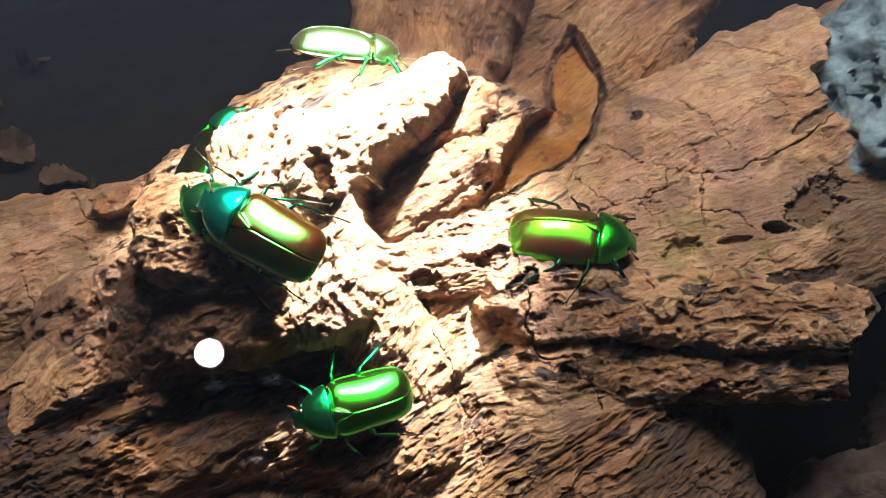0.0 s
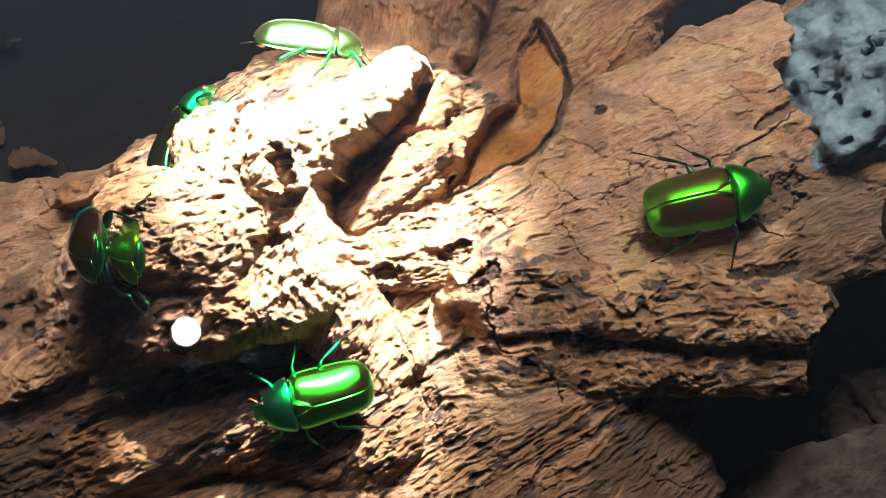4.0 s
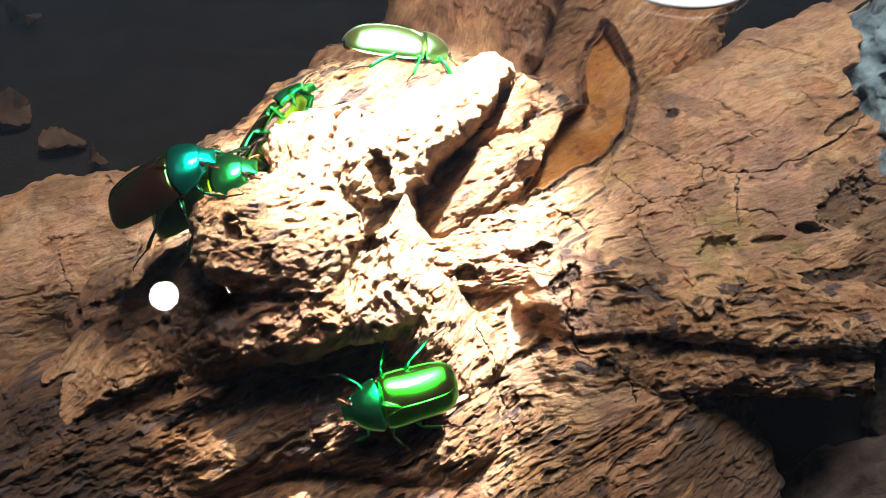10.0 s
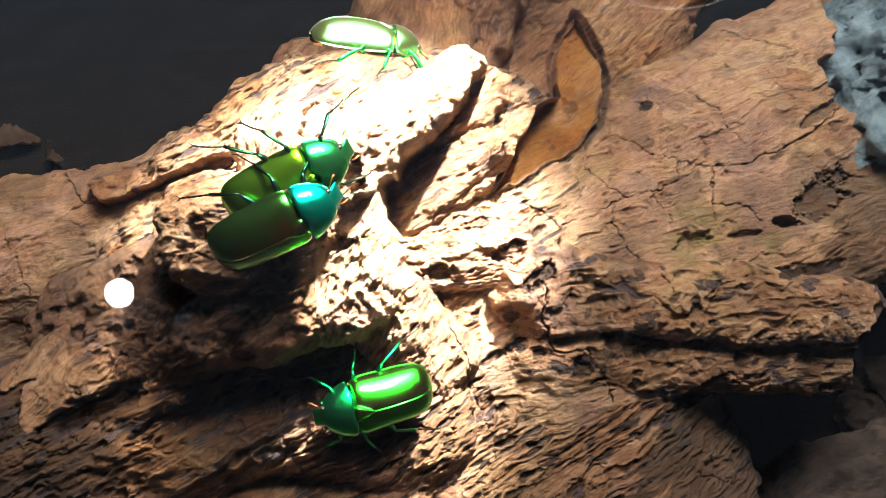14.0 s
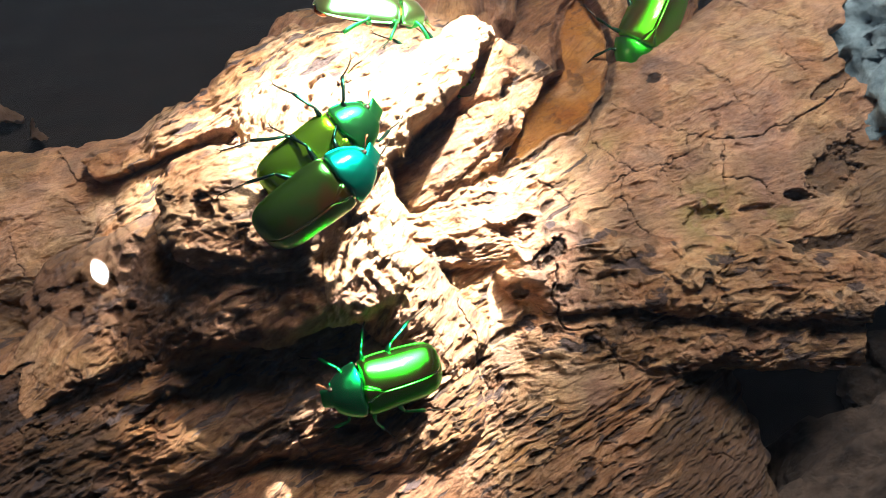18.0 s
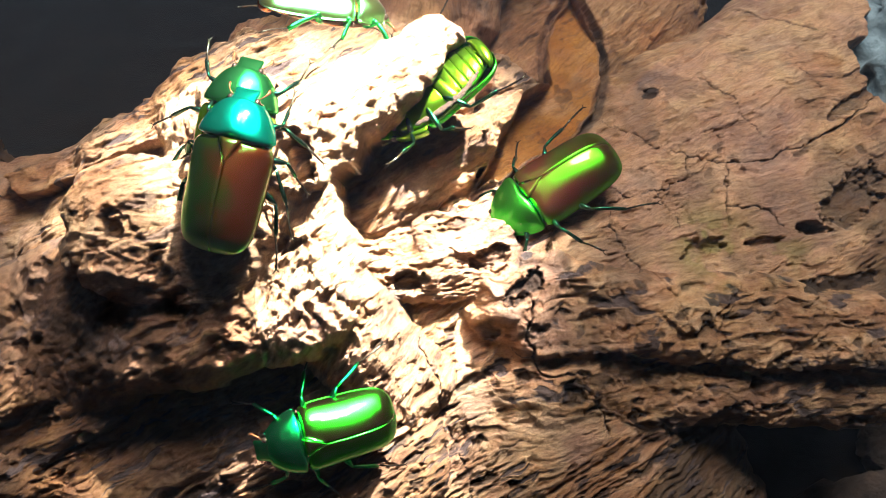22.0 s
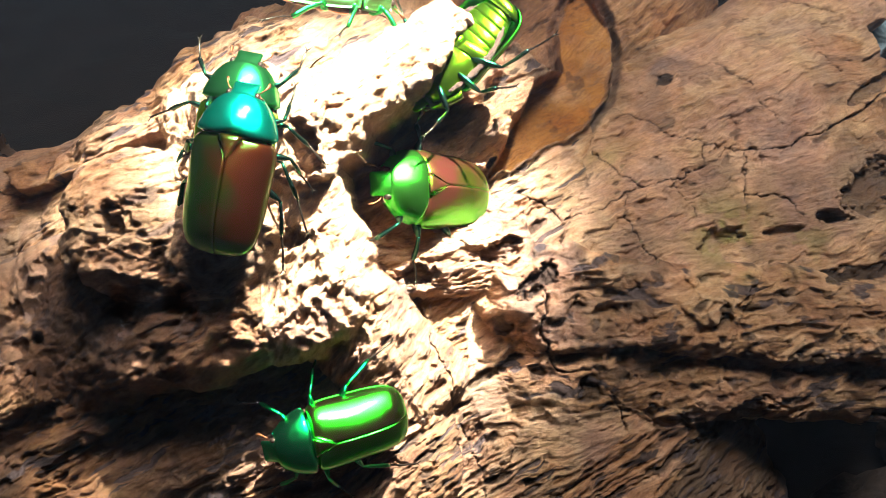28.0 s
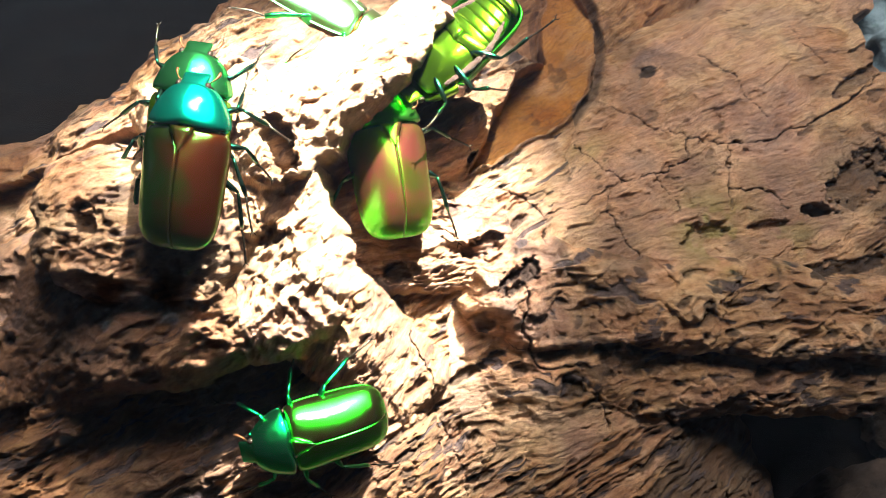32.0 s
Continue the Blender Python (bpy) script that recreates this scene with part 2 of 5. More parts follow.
FORMS = (
    ((-190, -26, -44), (-58, 8, -48), 28, 27, 1.05, 2.2),      # limb that runs off to the side
    ((-64, 28, -67), (-16, 60, -67), 13, 17, 0.95, 2.2),       # hump behind the knob
    ((-9, 40, -43), (13, 130, -45), 22, 30, 1.02, 2.4),        # trunk above
    ((9, 6, -63), (63, 110, -66), 30, 34, 0.74, 3.0),          # hollow with the orange bark
    ((25, -20, -44), (150, 50, -66), 47, 46, 0.99, 2.6),       # broad smooth trunk
    ((24, -10, 1), (104, -17, -4), 11, 9, 1.04, 2.4),          # ridge
    ((-14, -26, -51), (25, -160, -66), 84, 91, 0.633, 3.4),     # grained trunk
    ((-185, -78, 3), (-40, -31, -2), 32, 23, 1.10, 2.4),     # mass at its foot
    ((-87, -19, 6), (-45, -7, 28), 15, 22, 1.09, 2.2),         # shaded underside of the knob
    ((-31, 17, 33), (-27, -2, 20), 16, 19, 1.2, 2.8),          # knob
    ((-50, 3, 44), (-38, 5, 41), 13, 14, 1.11, 2.4),           # bulge on the knob
    ((-22, 20, 43), (9, 45, 19), 9.5, 3.2, 1.02, 2.0),           # spur of the knob
    ((-3, 24, -2), (14, 41, -4), 7, 5.5, 1.0, 2.0),               # splinter, upper lobe
    ((-8, 9, 4), (24, 32, -5), 7.5, 5.5, 1.0, 2.4),              # splinter, lower lobe
    ((-11, 0, 5), (15, 0, 1), 10, 8, 1.02, 2.0),               # gnarled foot of the knob
    ((-22, -4, 24), (-2, -25, 2), 12, 12, 1.0, 2.0),           # slope from the knob down to the grained trunk
    ((-150, -130, -34), (-62, -112, -38), 64, 52, 0.95, 3.4),    # flank of the grained trunk
    ((26, -25, -5), (112, -27, -14), 11, 12, 1.0, 2.2),         # skirt under the ridge
    ((-60, -72, -10), (-15, -66, -16), 26, 22, 1.0, 2.2),       # shoulder below the foot mass
    ((-42, -34, 3), (-8, -42, -3), 20, 17, 1.0, 2.2),          # saddle beside the slope
    ((-8, 12, 8), (14, 27, 2), 6.5, 5.5, 1.0, 2.2),           # root of the splinter
    ((-106, -52, 21), (-70, -16, 24), 6.5, 5, 1.0, 2.0),       # slanting plank of the foot
    ((-132, -58, 14), (-92, -26, 20), 6, 5, 1.0, 2.0),         # another beside it
)


def swells(a, b):
    """Broad hollows and rises on top of the limbs."""
    return (swell(a, b, 11, 17, 9, -4) + swell(a, b, -8, 33, 12, 5) + swell(a, b, 38, 23, 12, -6)
            + swell(a, b, 88, 2, 17, 5) + swell(a, b, 25, 64, 10, -8) + swell(a, b, 36, -12, 8, -6)
            + swell(a, b, -115, -24, 10, -8) + swell(a, b, -76, 4, 8, 6) + swell(a, b, -44, -11, 8, -6))


def large_form(a, b):
    """Front, back and the number of the foremost limb at each place; the limbs are uneven and grow into one another."""
    u = a + 7 * (fbm(a / 15, b / 15, 151, 3) - 0.5) + 3 * (fbm(a / 4, b / 4, 155, 3) - 0.5)
    v = b + 7 * (fbm(a / 15, b / 15, 161, 3) - 0.5) + 3 * (fbm(a / 4, b / 4, 165, 3) - 0.5)
    front, back, zone, most = np.full(a.shape, -900.0), np.full(a.shape, 900.0), np.zeros(a.shape, int), np.full(a.shape, -900.0)
    for n, (start, end, r0, r1, k, p) in enumerate(FORMS):
        f, g = limb(u, v, start, end, r0, r1, k, p)
        zone, most = np.where(f > most, n, zone), np.maximum(most, f)
        join = np.clip(7 - np.abs(f - front), 0, None)
        front, back = np.maximum(front, f) + join * join / 28, np.minimum(back, g)
    edge = 104 + 24 * smooth(42 - b, 0, 18) - 22 * smooth(-2 - b, 0, 16) + 16 * (fbm(a / 12, b / 12, 157, 4) - 0.5)
    front = front - 70 * smooth(a - edge, 0, 5) * (zone != 6)
    return front + swells(a, b), back, zone


def distance_to(a, b, points):
    """Distance from each place to a crack's line."""
    best = np.full(a.shape, 99.0)
    for (a0, b0), (a1, b1) in zip(points, points[1:]):
        da, db = a1 - a0, b1 - b0
        t = np.clip(((a - a0) * da + (b - b0) * db) / (da * da + db * db), 0, 1)
        best = np.minimum(best, np.hypot(a - a0 - t * da, b - b0 - t * db))
    return best


CRACKS = (
    (0.9, ((42, 33), (51, 28), (56, 24), (62, 23), (69, 22), (80, 23))),
    (1.5, ((80, 23), (89, 27), (99, 32), (107, 39))),
    (0.5, ((38, 23), (42, 19), (47, 13))),
    (0.7, ((62, 23), (59, 18), (54, 15), (47, 13), (43, 12), (36, 8), (30, 7))),
    (0.8, ((20, 12), (25, 10), (29, 8), (30, 5), (30, 1))),
    (0.6, ((43, 12), (43, 8), (46, 3), (49, -1), (50, -3))),
    (0.8, ((70, 22), (69, 18), (70, 13), (76, 12), (82, 8))),
    (0.5, ((70, 13), (70, 8))),
    (1.5, ((25, -8), (24, -14), (24, -18), (27, -23), (30, -25))),
    (0.9, ((30, -25), (36, -24), (39, -29), (41, -32), (43, -38))),
    (0.8, ((2, -17), (4, -22), (7, -28), (7, -33), (10, -40))),
    (0.4, ((10, -40), (14, -52))),
    (0.4, ((53, 15), (56, 12), (60, 7))),
    (0.5, ((65, 42), (72, 36), (78, 27))),
    (0.5, ((70, 64), (78, 59), (86, 56), (94, 53))),
    (0.4, ((86, 48), (90, 43), (94, 38))),
    (0.9, ((-105, 22), (-99, 17), (-96, 13), (-90, 12))),
    (0.6, ((-85, 9), (-83, 5), (-81, 0))),
    (0.6, ((-117, 5), (-113, -1), (-109, -11), (-102, -18))),
    (0.6, ((-121, -18), (-108, -23), (-98, -28))),
    (1.4, ((-38, -40), (-36, -46), (-33, -54), (-33, -64), (-30, -74))),
    (0.8, ((64, -56), (70, -59), (77, -62))),
    (1.0, ((-67, -58), (-65, -65), (-64, -77), (-57, -81))),
    (0.5, ((51, -71), (57, -78), (60, -82))),
    (0.5, ((57, -32), (60, -37), (66, -42))),
)

#        limb hump upper hollow broad ridge grained foot under knob bulge spur splinter splinter gnarl gnarl flank skirt
GRAIN = (16, 48, 72, 40, 20, 4, 33, 28, 30, 62, 20, 35, 40, 36, 12, 58, 30, 8)
ROUGH = (0.5, 1.4, 0.7, 1.0, 0.35, 1.2, 0.6, 1.5, 1.35, 1.1, 0.9, 0.9, 1.3, 1.2, 1.7, 1.35, 0.7, 1.1)
# dark foot and underside lowered further for shade, limb raised for stronger light
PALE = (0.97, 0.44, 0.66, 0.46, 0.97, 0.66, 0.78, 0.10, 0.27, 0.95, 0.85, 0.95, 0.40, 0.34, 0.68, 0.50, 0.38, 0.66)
BROAD = (1, 0.8, 1, 1, 1, 0.5, 1, 0.8, 0.6, 0.7, 0.6, 0.8, 0.8, 0.8, 0.8, 0.9, 1, 0.6)
BARK = ((44, 56), (46, 47), (42, 34), (36, 27), (23, 20), (13, 14), (17, 22), (23, 33), (25, 38), (33, 43), (32, 54), (38, 66))

FLAKE = ((-94, 18), (-90, 13), (-84, 14), (-75, 17), (-61, 22), (-50, 25), (-51, 30), (-61, 28), (-76, 25), (-86, 22))


def within(a, b, corners):
    """How deep each place lies inside a closed outline, in millimetres; negative outside."""
    inside = np.zeros(a.shape, bool)
    for (a0, b0), (a1, b1) in zip(corners, corners[1:] + corners[:1]):
        if b0 != b1:
            inside ^= ((b0 > b) != (b1 > b)) & (a < (a1 - a0) * (b - b0) / (b1 - b0) + a0)
    d = distance_to(a, b, corners + corners[:1])
    return np.where(inside, d, -d)


def wood_surface(a, b):
    """The height of the wood with its grain, pits, cracks and hollows, and its colours: pale, stained with painted
    shade, orange, mossy.
    """
    front, back, zone = large_form(a, b)
    zone = np.where(zone == 20, 13, np.where(zone > 20, 1, np.where(zone >= 18, 16, zone)))
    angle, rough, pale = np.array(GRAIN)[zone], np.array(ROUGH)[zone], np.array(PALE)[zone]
    wa = a + 5 * (fbm(a / 18, b / 18, 3, 3) - 0.5) + 1.6 * (fbm(a / 3, b / 3, 4, 3) - 0.5)
    wb = b + 5 * (fbm(a / 18, b / 18, 7, 3) - 0.5) + 1.6 * (fbm(a / 3, b / 3, 8, 3) - 0.5)
    co, si = np.cos(np.radians(angle)), np.sin(np.radians(angle))
    u, v = wa * co + wb * si, (wb * co - wa * si) * np.array(BROAD)[zone]
    fibres = fbm(u / 11, v / 1.3, 11, 4, 0.6) - 0.5
    lumps = fbm(a / 9, b / 9, 21, 5) - 0.5
    folds = 0.6 * ridged(u / 17, v / 4.5, 31, 5, 0.55) + 0.4 * ridged(u / 9, v / 1.8, 36, 4, 0.6) - 0.55
    gnarled = np.isin(zone, (8, 9, 10, 11, 14, 15)).astype(float)
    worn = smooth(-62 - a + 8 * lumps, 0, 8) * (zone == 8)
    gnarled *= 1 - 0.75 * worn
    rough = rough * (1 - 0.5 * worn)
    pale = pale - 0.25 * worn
    splinter = np.isin(zone, (12, 13)).astype(float)
    height = front + rough * (1.5 * lumps + 1.0 * fibres)
    height += (gnarled + 0.7 * splinter) * rough * 2.4 * folds
    stain_shade = smooth(0.42 - fbm(a / 16, b / 16, 41, 5), 0.0, 0.12) * 0.4
    fine_fibres = fbm(u / 6, v / 0.8, 15, 3, 0.65) - 0.5
    height += 0.45 * fine_fibres
    plain = np.isin(zone, (0, 2, 4))
    pale = pale + (0.6 - 0.3 * plain) * fibres + (0.75 - 0.45 * plain + 0.45 * np.isin(zone, (5, 6, 16))) * fine_fibres + 0.3 * lumps + 0.25 * (fbm(a / 30, b / 30, 45, 3) - 0.5)

    # broken chips, long along the grain
    for seed, long, wide, tall in ((171, 15, 5.0, 3.2), (172, 7, 2.0, 1.2), (173, 3.2, 1.0, 0.4)):
        d, own = cells(u / long, v / wide, seed)
        d2, own2 = cells(u / long + 0.13 * folds, v / wide + 0.2, seed + 7)
        step = (0.6 * own + 0.4 * own2 - 0.5) * tall
        height += step * (0.62 * gnarled + 0.8 * splinter + np.isin(zone, (5, 7)) * 0.75 + (zone == 1) * 0.5 + np.isin(zone, (6, 16)) * 0.30)
        pale += 0.10 * (own - 0.5) * (1 + gnarled)

    # small sharp chips everywhere but on the smooth skin, and broad slanting plates at the foot
    for seed, long, wide, tall in ((241, 2.6, 1.1, 0.7), (243, 1.3, 0.6, 0.35)):
        d, own = cells(u / long + 0.5 * lumps, v / wide, seed)
        height += (own - 0.5) * tall * (1 - 0.75 * np.isin(zone, (0, 2, 3, 4))) * (0.5 + smooth(fbm(a / 11, b / 11, seed + 1, 2), 0.35, 0.6))
        pale += 0.16 * (own - 0.5)
    plates = ridged(u / 50 + 0.2 * lumps, v / 12, 231, 4, 0.55) - 0.6
    height += plates * (9 * (zone == 7) + 6 * (zone == 8))
    # troughs between the plates get their shade from darker colour
    stain_shade = np.maximum(stain_shade, 0.55 * smooth(-plates - 0.08, 0, 0.12) * (zone == 7))

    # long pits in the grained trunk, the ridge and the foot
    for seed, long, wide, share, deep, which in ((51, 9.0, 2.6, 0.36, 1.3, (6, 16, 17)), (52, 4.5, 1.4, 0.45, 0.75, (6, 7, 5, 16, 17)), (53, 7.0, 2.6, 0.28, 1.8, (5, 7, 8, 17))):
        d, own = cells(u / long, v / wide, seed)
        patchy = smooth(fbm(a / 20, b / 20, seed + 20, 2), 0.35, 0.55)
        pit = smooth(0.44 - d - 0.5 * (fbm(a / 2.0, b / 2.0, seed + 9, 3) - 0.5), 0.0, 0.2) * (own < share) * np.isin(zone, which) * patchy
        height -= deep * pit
        stain_shade = np.maximum(stain_shade, 0.8 * pit * (own < share * 0.6))
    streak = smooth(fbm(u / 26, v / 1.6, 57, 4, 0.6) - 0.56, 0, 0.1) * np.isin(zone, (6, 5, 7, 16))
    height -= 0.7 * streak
    stain_shade = np.maximum(stain_shade, 0.3 * streak)
    # clods of bark along the ridge
    d, own = cells(u / 11 + 0.3 * lumps, v / 6, 251)
    ridge = (zone == 5).astype(float)
    height += ridge * (2.6 * np.clip(0.62 - d, -0.2, 0.62) + 1.6 * (own - 0.5))
    pale += ridge * 0.25 * (own - 0.6)
    stain_shade = np.maximum(stain_shade, ridge * 0.6 * smooth(d - 0.62, 0, 0.12))
    # steps between flakes on the ridge and grained trunk
    flakes = np.isin(zone, (5, 6, 1, 16)) * (np.floor(6 * fbm(u / 16, v / 5, 61, 3)) / 6)
    height += 1.7 * flakes
    # eaten holes in the knob and at its foot
    eaten = smooth(0.33 - fbm(u / 8, v / 4, 71, 3), 0.0, 0.10) * gnarled
    height -= 1.1 * eaten
    pale -= 0.35 * eaten
    stain_shade = np.maximum(stain_shade, 0.3 * eaten)
    small = smooth(0.27 - fbm(u / 3, v / 1.6, 75, 2), 0.0, 0.12) * gnarled
    height -= 0.9 * small
    pale -= 0.3 * small
    # brown dirt and torn fibre in the knob's folds
    dirt = smooth(0.47 - ridged(u / 15, v / 2.6, 201, 5, 0.62), 0, 0.16) * (0.35 + 0.65 * smooth(fbm(a / 10, b / 10, 207, 3), 0.40, 0.60))
    pale -= 0.6 * dirt * (gnarled + 0.6 * splinter)
    height -= 0.8 * dirt * gnarled
    torn = smooth(0.40 - fbm(u / 4.5, v / 1.1, 211, 4, 0.65), 0, 0.12) * gnarled
    pale -= 0.55 * torn
    height -= 0.6 * torn
    # thin flakes on the broad trunk
    thin = fbm(u / 22, v / 9, 81, 4)
    height += np.isin(zone, (4, 0, 2)) * (1.1 * np.floor(9 * thin) / 9 + 0.35 * fibres)
    pale += np.isin(zone, (4, 0, 2)) * 0.5 * (thin - 0.5)
    spots = smooth(0.28 - fbm(u / 4, v / 2.4, 85, 3), 0.0, 0.06) * np.isin(zone, (4, 0, 2, 3)) * smooth(fbm(a / 15, b / 15, 87, 2), 0.4, 0.6)
    stain_shade = np.maximum(stain_shade, 0.6 * spots)
    height -= 0.5 * spots

    # the plate of orange bark lies on the hollow
    deep = bark = within(a + 2 * (fbm(a / 4, b / 4, 181, 3) - 0.5), b + 2 * (fbm(a / 4, b / 4, 185, 3) - 0.5), BARK)
    plate = -24 - 0.66 * np.clip(b - 26, -3, 60) + 0.6 * lumps + 0.5 * fibres + 0.8 * np.sin((a - b) / 6)
    on = smooth(deep, 0, 0.7)
    height = np.where(deep > 0, height * (1 - on) + plate * on, height - 4.5 * smooth(deep + 2.5, 0, 2) * (zone != 12) * (zone != 13))
    orange = on * (0.55 + 0.45 * smooth(fbm(a / 9, b / 9, 121, 3), 0.30, 0.5))
    stain_shade = np.where(deep > 0, 0.6 * spots + 0.5 * smooth(0.30 - fbm(a / 5, b / 5, 187, 3), 0, 0.05), stain_shade)
    # crack along the plate's lower right edge, its shadow painted in with it
    stain_shade = np.maximum(stain_shade, 0.7 * smooth(1.4 - np.abs(deep + 1.0), 0, 0.9) * np.isin(zone, (3, 4)) * smooth(a - 0.5 * (b - 20) - 21, 0, 6))
    gap = smooth(-deep, 0, 2) * (zone == 3) * smooth(40 - b, 0, 8)
    stain_shade = np.maximum(stain_shade, 0.25 * gap)

    # the loose flake of bark on the limb
    lifted = within(a + 3 * (fbm(a / 3, b / 3, 191, 3) - 0.5), b + 3 * (fbm(a / 3, b / 3, 195, 3) - 0.5), FLAKE)
    on = smooth(lifted, 0, 0.8)
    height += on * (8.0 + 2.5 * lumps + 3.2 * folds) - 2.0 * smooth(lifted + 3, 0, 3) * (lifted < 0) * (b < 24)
    # shade under the flake's lower edge is painted onto the limb
    stain_shade = np.where(lifted > 0, stain_shade * 0.3, np.maximum(stain_shade, 0.6 * smooth(lifted + 2.5, 0, 2) * (b < 22)))
    pale = np.where(lifted > 0, 0.5 + 0.6 * fibres + 0.8 * folds, pale)

    wiggle_a = a + 3.2 * (fbm(a / 6, b / 6, 91, 3) - 0.5) + 1.4 * (fbm(a / 1.4, b / 1.4, 92, 3) - 0.5)
    wiggle_b = b + 3.2 * (fbm(a / 6, b / 6, 95, 3) - 0.5) + 1.4 * (fbm(a / 1.4, b / 1.4, 96, 3) - 0.5)
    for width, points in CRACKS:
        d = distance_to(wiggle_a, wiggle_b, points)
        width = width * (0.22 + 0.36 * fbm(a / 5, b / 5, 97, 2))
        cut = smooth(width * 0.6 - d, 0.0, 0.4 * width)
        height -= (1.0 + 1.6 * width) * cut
        stain_shade = np.maximum(stain_shade, 0.62 * cut)

    # shallow scars, shelves and ragged-edged losses in the smooth skin of the trunk
    skinned = np.isin(zone, (4, 0, 2, 3)) * (bark < 0)
    for seed, size, share, depth in ((221, 26, 0.46, 0.9), (224, 12, 0.42, 0.6), (227, 5, 0.38, 0.35)):
        lost = smooth(share - fbm(u / size, v / (0.55 * size), seed, 5, 0.6), 0.0, 0.035) * skinned
        height -= depth * lost
        pale -= 0.09 * lost * (0.5 + fbm(a / 20, b / 20, seed + 1, 2))
        stain_shade = np.maximum(stain_shade, 0.15 * lost * smooth(fbm(a / 14, b / 14, seed + 2, 3), 0.45, 0.6))

    # single hollows: place, half-lengths, lean, depth, darkening (stained scars, and shade painted into the cavities)
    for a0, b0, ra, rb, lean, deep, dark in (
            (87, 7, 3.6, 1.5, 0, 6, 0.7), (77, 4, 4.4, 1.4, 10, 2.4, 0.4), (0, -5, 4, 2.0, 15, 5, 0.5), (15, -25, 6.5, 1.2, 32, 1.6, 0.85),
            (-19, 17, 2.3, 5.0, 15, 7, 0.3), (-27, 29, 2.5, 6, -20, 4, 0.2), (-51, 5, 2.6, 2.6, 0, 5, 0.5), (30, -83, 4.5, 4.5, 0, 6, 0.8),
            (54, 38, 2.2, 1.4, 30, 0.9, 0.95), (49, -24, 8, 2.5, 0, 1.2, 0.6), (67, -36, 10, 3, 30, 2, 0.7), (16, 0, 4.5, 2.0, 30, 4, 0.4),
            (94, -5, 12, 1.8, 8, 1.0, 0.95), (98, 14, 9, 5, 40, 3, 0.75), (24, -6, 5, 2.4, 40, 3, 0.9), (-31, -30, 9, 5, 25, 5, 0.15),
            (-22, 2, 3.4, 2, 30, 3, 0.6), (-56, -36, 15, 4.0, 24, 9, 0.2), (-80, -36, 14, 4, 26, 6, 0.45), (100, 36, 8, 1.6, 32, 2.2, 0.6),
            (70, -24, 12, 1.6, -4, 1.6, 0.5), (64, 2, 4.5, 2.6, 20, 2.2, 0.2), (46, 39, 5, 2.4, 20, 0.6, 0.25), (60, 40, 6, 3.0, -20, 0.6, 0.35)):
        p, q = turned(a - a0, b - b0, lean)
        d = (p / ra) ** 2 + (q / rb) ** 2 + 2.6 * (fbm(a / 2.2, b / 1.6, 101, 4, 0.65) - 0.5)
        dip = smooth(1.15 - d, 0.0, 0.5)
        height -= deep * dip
        stain_shade = np.maximum(stain_shade, dark * dip)

    # darker along the limb's under edge; dark weathered skin at the foot and down the edge of the grained trunk, the
    # foot's deepened with painted shade
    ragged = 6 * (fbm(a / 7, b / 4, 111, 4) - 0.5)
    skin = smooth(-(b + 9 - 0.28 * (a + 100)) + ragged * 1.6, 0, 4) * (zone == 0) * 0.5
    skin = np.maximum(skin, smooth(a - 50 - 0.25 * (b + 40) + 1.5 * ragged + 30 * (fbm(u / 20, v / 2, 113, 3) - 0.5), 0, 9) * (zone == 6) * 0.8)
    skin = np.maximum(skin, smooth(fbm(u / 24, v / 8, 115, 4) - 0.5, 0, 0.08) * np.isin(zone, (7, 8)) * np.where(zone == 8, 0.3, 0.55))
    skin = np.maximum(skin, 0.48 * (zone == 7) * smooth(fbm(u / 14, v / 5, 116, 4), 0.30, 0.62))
    # slanting band across the foot: weathered stain plus shade put into the colour
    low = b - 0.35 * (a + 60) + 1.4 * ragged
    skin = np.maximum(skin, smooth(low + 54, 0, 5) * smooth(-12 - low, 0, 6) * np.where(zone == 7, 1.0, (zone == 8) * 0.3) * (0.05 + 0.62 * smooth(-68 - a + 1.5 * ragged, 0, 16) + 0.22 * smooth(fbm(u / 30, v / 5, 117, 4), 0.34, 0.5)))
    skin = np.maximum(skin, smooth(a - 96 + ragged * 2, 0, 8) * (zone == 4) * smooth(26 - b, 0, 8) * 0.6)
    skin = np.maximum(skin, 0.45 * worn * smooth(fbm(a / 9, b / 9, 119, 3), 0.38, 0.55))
    stain_shade = np.maximum(stain_shade, skin)
    orange = np.maximum(orange, 0.35 * smooth(fbm(a / 20, b / 20, 125, 3) - 0.55, 0, 0.1) * np.isin(zone, (0, 6, 7)))
    moss = (np.exp(-((a - 64) ** 2 + (b - 3) ** 2) / 60) + 0.6 * np.exp(-((a - 80) ** 2 / 90 + (b - 1) ** 2 / 20)) + 0.5 * np.exp(-((a - 40) ** 2 + (b - 20) ** 2) / 20)) * smooth(fbm(a / 3, b / 3, 131, 3), 0.4, 0.6)
    piece = np.where(bark > 0.3, 1, np.where(lifted > 0.3, 2, 0))
    coarse = np.where(np.isin(zone, (5, 6, 7, 16, 17)), 1.0, np.where(np.isin(zone, (0, 2, 3, 4)), 0.3, 0.6))
    fibre = np.stack([u / 1000, v / 1000, np.where(bark > 0, 0.3, coarse)], -1)
    return height, back, zone, piece, fibre, np.clip(pale, 0, 1), np.clip(stain_shade, 0, 1), orange, np.clip(moss, 0, 1) * 0.6


def ground_under(b):
    """Where the ground lies behind the log's face, in millimetres along its depth."""
    return -(125 + 0.8192 * b) / 0.5736


